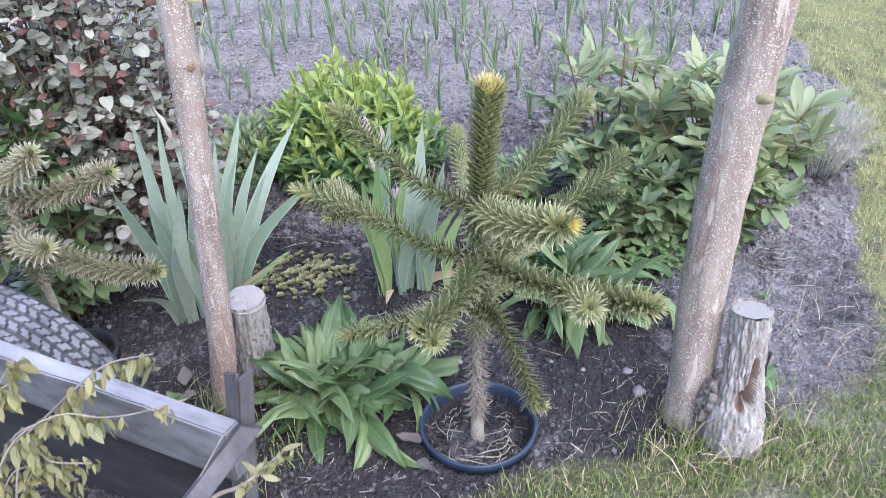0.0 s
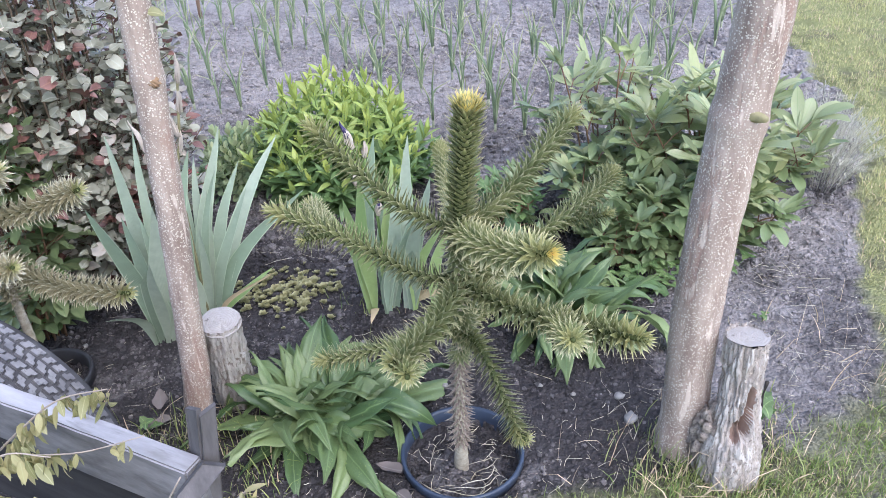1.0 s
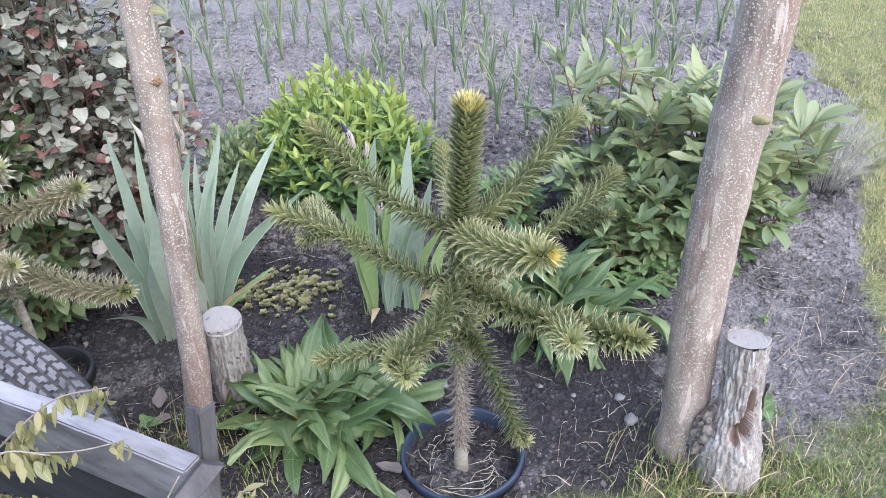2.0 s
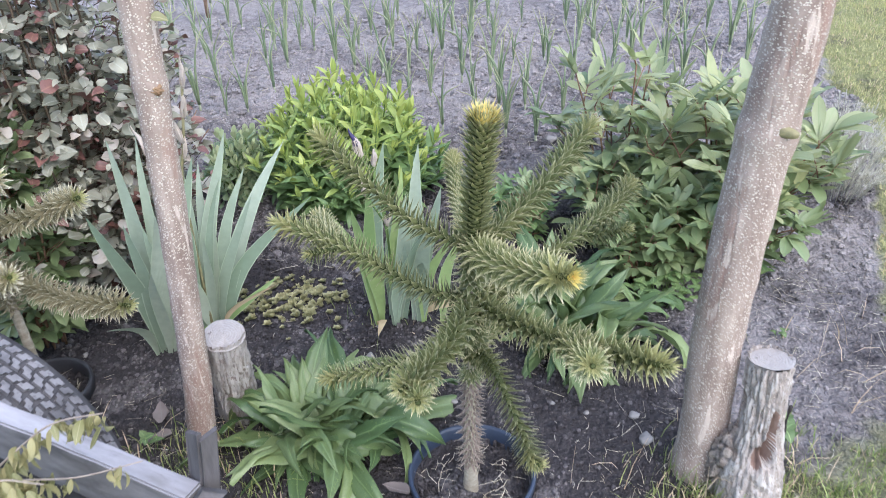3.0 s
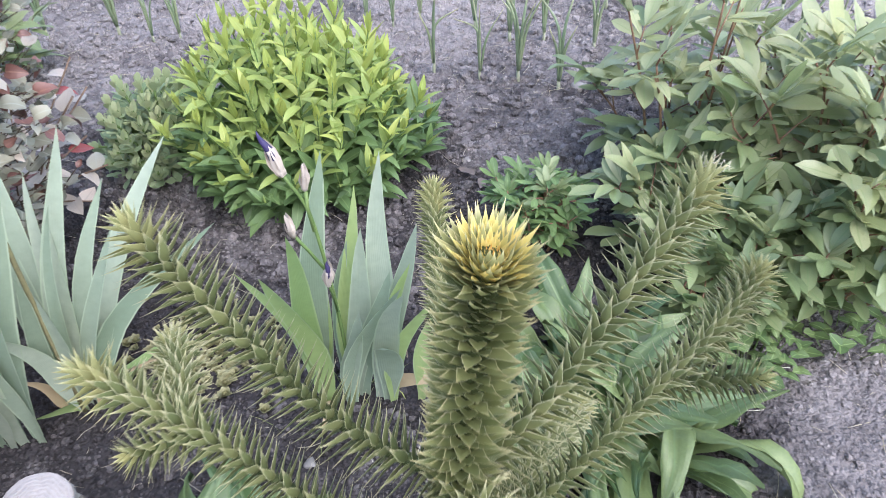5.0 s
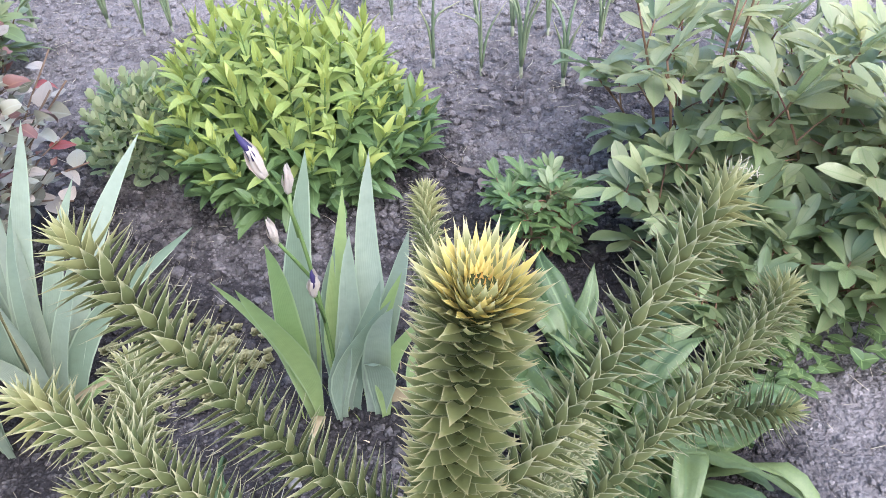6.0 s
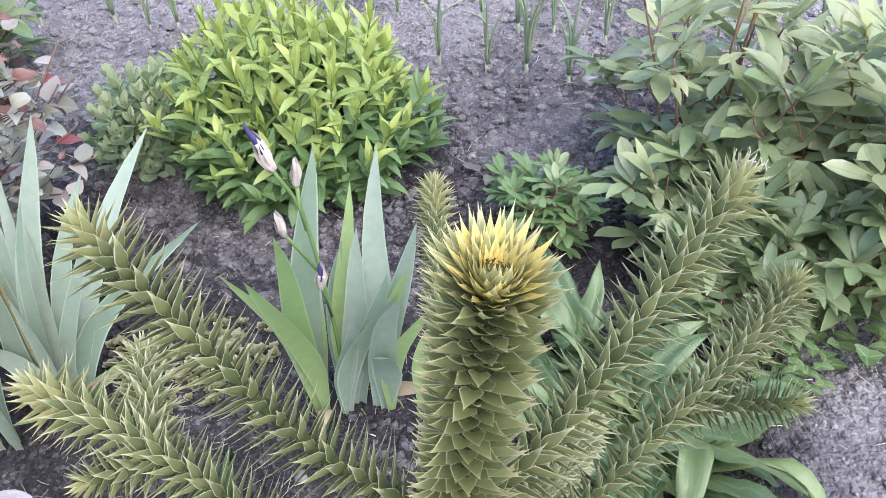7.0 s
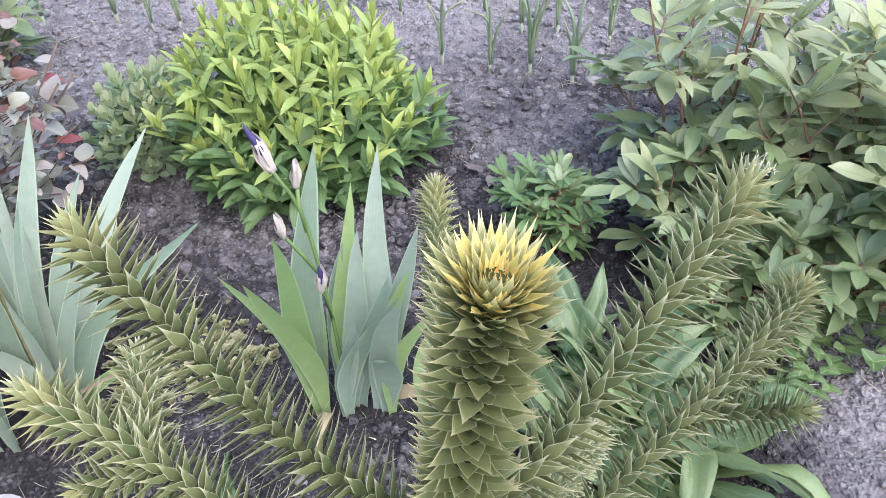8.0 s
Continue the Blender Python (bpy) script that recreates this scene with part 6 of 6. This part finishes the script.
# ---- raised board, stakes, tyre ----
def board(name, a, b, thick, z0, z1, mats, label, category="board", skew=0.0):
    """A sawn board on edge from a to b with worn edges; a second material, where given, paints sky light on its upper
    faces.
    """
    a, b = Vector((*a, 0)), Vector((*b, 0))
    d = (b - a).normalized()
    nrm = Vector((-d.y, d.x, 0))
    bm = bmesh.new()
    bmesh.ops.create_cube(bm, size=1.0)
    ln = (b - a).length
    for v in bm.verts:
        v.co = Vector((v.co.x * ln, v.co.y * thick, v.co.z * (z1 - z0)))
    bmesh.ops.bevel(bm, geom=bm.edges[:], offset=0.003, segments=2, affect="EDGES")
    bmesh.ops.subdivide_edges(bm, edges=[e for e in bm.edges if e.calc_length() > ln * 0.6], cuts=24)
    for v in bm.verts:
        v.co += Vector((0, noise.noise(v.co * 9) * 0.003, noise.noise(v.co * 7 + Vector((3, 1, 0))) * 0.004))
    me = bpy.data.meshes.new(name)
    bm.to_mesh(me)
    bm.free()
    for mt in mats:
        me.materials.append(mt)
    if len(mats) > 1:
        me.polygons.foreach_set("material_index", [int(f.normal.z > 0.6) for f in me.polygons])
    ob = new(name, me)
    ob.matrix_basis = Matrix.Translation((a + b) / 2 + Vector((0, 0, (z0 + z1) / 2))) @ Matrix((d, nrm, (0, 0, 1))).transposed().to_4x4() @ Matrix.Rotation(skew, 4, "X")
    return tagged(ob, label, category)


board("wooden_plank", (-1.304, 1.546), (-0.341, 1.035), 0.037, 0.245, 0.357, [GREY_WOOD, LIT_WOOD], "weathered grey wooden plank on edge along a raised bed")
# added board, near black to stand in for the shade below the plank
board("gap_shade_board", (-1.30, 1.565), (-0.345, 1.062), 0.02, -0.03, 0.243, [GAP_SHADE], "added dark board standing in for shade under a grey plank")


def stake():
    t = thing("corner_stake", (-0.315, 1.052, 0.0), "grey wooden corner stake with split top", "stake")
    o = t.location

    def slab(nm, p, q, w, th, face):
        p, q = Vector(p), Vector(q)
        d = (q - p).normalized()
        x = d.cross(Vector(face)).normalized()
        y = x.cross(d)
        bm = bmesh.new()
        bmesh.ops.create_cube(bm, size=1.0)
        for v in bm.verts:
            top = v.co.z > 0
            v.co = p.lerp(q, v.co.z + 0.5) + x * v.co.x * w + y * v.co.y * th + (d * v.co.x * w * 0.5 if top else Vector()) - o
        bmesh.ops.bevel(bm, geom=bm.edges[:], offset=0.0015, segments=1, affect="EDGES")
        me = bpy.data.meshes.new(nm)
        bm.to_mesh(me)
        bm.free()
        me.materials.append(STAKE_WOOD)
        part(nm, me, None, t)

    slab("post", (-0.395, 1.050, -0.04), (-0.330, 1.065, 0.443), 0.030, 0.005, (-0.7, -0.72, 0))
    slab("side_post", (-0.375, 1.044, -0.04), (-0.308, 1.060, 0.443), 0.024, 0.005, (0.55, -0.83, 0))
    slab("rail", (-0.51, 0.85, 0.20), (-0.309, 1.03, 0.362), 0.03, 0.018, (0.5, -0.5, 0.6))


STAKE_WOOD = plain_material("stake_wood", (0.06, 0.055, 0.056), (0.155, 0.142, 0.145), 22, 0.85, 0.6, 0.003, (1, 1, 0.15))
stake()


def tyre():
    t = thing("car_tyre", (-0.985, 1.47, 0.003), "old grey worn car tyre half buried in soil", "tyre")
    RR, W = 0.352, 0.155
    prof = [(-0.30, -0.46), (-0.20, -0.52), (-0.08, -0.52), (-0.022, -0.47), (-0.006, -0.36), (0.0, -0.18), (0.0, 0.18), (-0.006, 0.36), (-0.022, 0.47), (-0.08, 0.52), (-0.20, 0.52), (-0.30, 0.46), (-0.29, 0.40), (-0.10, 0.46), (-0.03, 0.34), (-0.03, -0.34), (-0.10, -0.46), (-0.29, -0.40)]
    n, m = 96, len(prof)
    vs, uv, fs = [], [], []
    for i in range(n):
        a = 2 * math.pi * i / n
        for k, (dr, w) in enumerate(prof):
            r = RR + dr * 0.5
            vs.append((math.cos(a) * r, w * W, math.sin(a) * r))
            uv.append((i / n, k / m))
    for i in range(n):
        for k in range(m):
            a, b = i * m + k, i * m + (k + 1) % m
            c, d = ((i + 1) % n) * m + k, ((i + 1) % n) * m + (k + 1) % m
            fs.append((a, b, d, c))
    g = Geo()
    g.add(vs, fs, uv)
    body = part("casing", g, [RUBBER_LOW], t)
    # tread blocks in five staggered ribs
    for rib in range(5):
        g = Geo()
        rt = random.Random(rib)
        w0 = (-0.37 + 0.155 * rib) * W
        ww = 0.118 * W
        for i in range(88):
            a = 2 * math.pi * (i + 0.37 * rib + rt.uniform(-0.06, 0.06)) / 88
            da = 2 * math.pi / 88 * rt.uniform(0.34, 0.44)
            low = (0.004 if rib in (0, 4) else 0.0) + rt.uniform(0, 0.0018)
            zig = 0.022 * (1 if rib % 2 else -1)
            q = []
            for r in (RR - 0.004, RR + 0.0082 - low):
                k = 0.86 if r > RR else 1.0
                for s, w, sk in ((-1, 0.0, 0.0), (1, 0.0, 0.0), (1, 0.45, 0.2), (1, 0.55, 0.9), (1, 1.0, 1.1), (-1, 1.0, 1.1), (-1, 0.55, 0.9), (-1, 0.45, 0.2)):
                    b = a + s * da * k + zig * sk
                    q.append((math.cos(b) * r, w0 + ww * (0.5 + (w - 0.5) * k), math.sin(b) * r))
            g.add(q, [(8, 9, 10, 15), (15, 10, 11, 14), (14, 11, 12, 13), *[(i2, (i2 + 1) % 8, 8 + (i2 + 1) % 8, 8 + i2) for i2 in range(8)]], [(0, 0)] * 16)
        part("tread_rib", g, [RUBBER], body, smooth=False)
    t.rotation_euler = (0, 0, radians(-20))


tyre()


# ---- drooping shrub by the board ----
def drooping_shrub():
    t = thing("shrub", (-0.70, 0.86, 0.0), "twiggy shrub with small drooping yellowish leaves over the plank", "shrub")
    o = t.location
    kinds = simple_kinds(SHRUB, 0.36, LANCE)
    lines = [
        [(-0.70, 0.86, 0.0), (-0.71, 0.93, 0.22), (-0.678, 1.0, 0.375), (-0.618, 1.03, 0.405), (-0.557, 1.03, 0.405), (-0.488, 1.03, 0.405), (-0.397, 1.035, 0.424)],
        [(-0.66, 1.01, 0.385), (-0.618, 1.03, 0.41), (-0.556, 1.03, 0.464), (-0.493, 1.03, 0.509), (-0.425, 1.035, 0.518)],
        [(-0.70, 0.88, 0.1), (-0.66, 0.95, 0.45), (-0.62, 0.97, 0.53), (-0.585, 0.98, 0.575)],
        [(-0.70, 0.87, 0.08), (-0.655, 0.95, 0.33), (-0.617, 0.97, 0.425), (-0.596, 0.97, 0.38), (-0.537, 0.97, 0.368)],
        [(-0.69, 0.86, 0.05), (-0.66, 0.92, 0.26), (-0.64, 0.95, 0.34), (-0.60, 0.955, 0.40)],
        [(-0.62, 0.86, 0.0), (-0.5, 0.93, 0.18), (-0.382, 0.965, 0.271), (-0.324, 0.97, 0.296), (-0.251, 0.97, 0.362)],
        [(-0.60, 0.86, 0.0), (-0.47, 0.95, 0.17), (-0.412, 0.97, 0.275), (-0.335, 0.97, 0.403)],
        [(-0.70, 0.86, 0.05), (-0.69, 0.92, 0.3), (-0.64, 0.96, 0.42), (-0.56, 0.97, 0.47), (-0.50, 0.975, 0.455)],
        [(-0.72, 0.86, 0.05), (-0.70, 0.93, 0.25), (-0.66, 0.96, 0.36), (-0.61, 0.97, 0.37), (-0.57, 0.975, 0.33)],
        [(-0.71, 0.86, 0.05), (-0.70, 0.92, 0.35), (-0.66, 0.955, 0.5), (-0.60, 0.965, 0.54)],
    ]
    rr = random.Random(8)
    items = []
    for k, ctrl in enumerate(lines):
        pts = curve_points(ctrl, 28)
        g = Geo()
        r0 = 0.0055 if k == 5 else 0.003 if k == 6 else 0.0023
        tube(g, [p - o for p in pts], [r0 * (1 - 0.6 * i / 28) for i in range(29)], 7, rough=0.1)
        part("stem", g, [TWIG], t)
        if k == 6:
            continue
        first = {0: 10, 1: 5, 2: 10, 3: 9, 4: 9, 5: 22}.get(k, 9)
        for i in range(first, 29, 2):
            if rr.random() < 0.06:
                continue
            for q in range(rr.randint(5, 9)):
                a = rr.uniform(0, 6.28)
                w = Vector((math.cos(a) * 0.5, math.sin(a) * 0.5, rr.uniform(-0.5, 0.9) if k == 5 else -1))
                at = pts[i] + Vector((rr.uniform(-0.011, 0.011), rr.uniform(-0.011, 0.011), rr.uniform(-0.014, 0.002)))
                items.append((kinds[rr.randrange(5)], aim(at, w, (math.cos(a), math.sin(a), 0.4), 0.032 * rr.uniform(0.45, 1.25), rr.uniform(-1.2, 1.2))))
    emit(t, "leaf", items, 300)


drooping_shrub()


# ---- small things ----
def pebble(at, r, seed):
    v, f = blob(r, seed, 0.6, 2)
    g = Geo()
    g.add(v, f, np.zeros((len(v), 2)))
    ob = part("pebble", g, [STONE])
    ob.location = (*at, height(*at) + 0.3 * r)
    tagged(ob, "small grey rounded pebble on the soil", "stone", "pebbles")


for k, (x, y, r) in enumerate(((0.45, 1.414, 0.016), (0.444, 1.489, 0.012), (-0.147, 1.736, 0.011), (0.05, 1.56, 0.008), (-0.875, 1.811, 0.008), (0.34, 1.50, 0.006), (0.27, 1.53, 0.006), (0.489, 2.942, 0.022), (0.155, 2.60, 0.012))):
    pebble((x, y), r, 30 + k)


def dead_leaf(at, size, turn, seed):
    g = Geo()
    v, f, u = leaf(size, size * 0.5, OVATE, 0.45, 0.6, 6, -0.2, 0.1)
    g.add(v, f, u)
    ob = part("dead_leaf", g, [DEAD_LEAF])
    ob.matrix_basis = Matrix.Translation((*at, height(*at) + 0.012)) @ Matrix.Rotation(turn, 4, "Z")
    tagged(ob, "curled grey dead leaf lying on soil", "leaf", "dead leaves")


for k, (x, y, s, a) in enumerate(((-0.60, 1.53, 0.07, 0.3), (-0.57, 1.50, 0.06, 2.2), (-0.05, 1.30, 0.06, 1.2), (-0.06, 1.25, 0.05, 3.9), (-0.63, 2.16, 0.07, 0.2), (0.17, 2.52, 0.05, 1.0), (0.19, 2.5, 0.045, 2.9))):
    dead_leaf((x, y), s, a, k)


def stick():
    g = Geo()
    tube(g, [(0, 0, -0.05), (0.005, 0, 0.2), (0.0, 0.01, 0.42)], [0.012, 0.011, 0.009], 8, rough=0.1)
    ob = part("stick", g, [STEM_BROWN])
    ob.location = (-1.23, 4.88, 0)
    tagged(ob, "dark upright marker stick in the bed", "stick")


stick()


def thin_rod():
    g = Geo()
    tube(g, [(0, 0, -0.05), (-0.006, 0, 0.14), (-0.02, 0, 0.30)], [0.006, 0.006, 0.005], 8, rough=0.1)
    ob = part("metal_rod", g, [BLACK_PLASTIC])
    ob.location = (1.706, 3.551, 0)
    tagged(ob, "thin dark metal rod standing at the lawn's edge", "rod")


thin_rod()
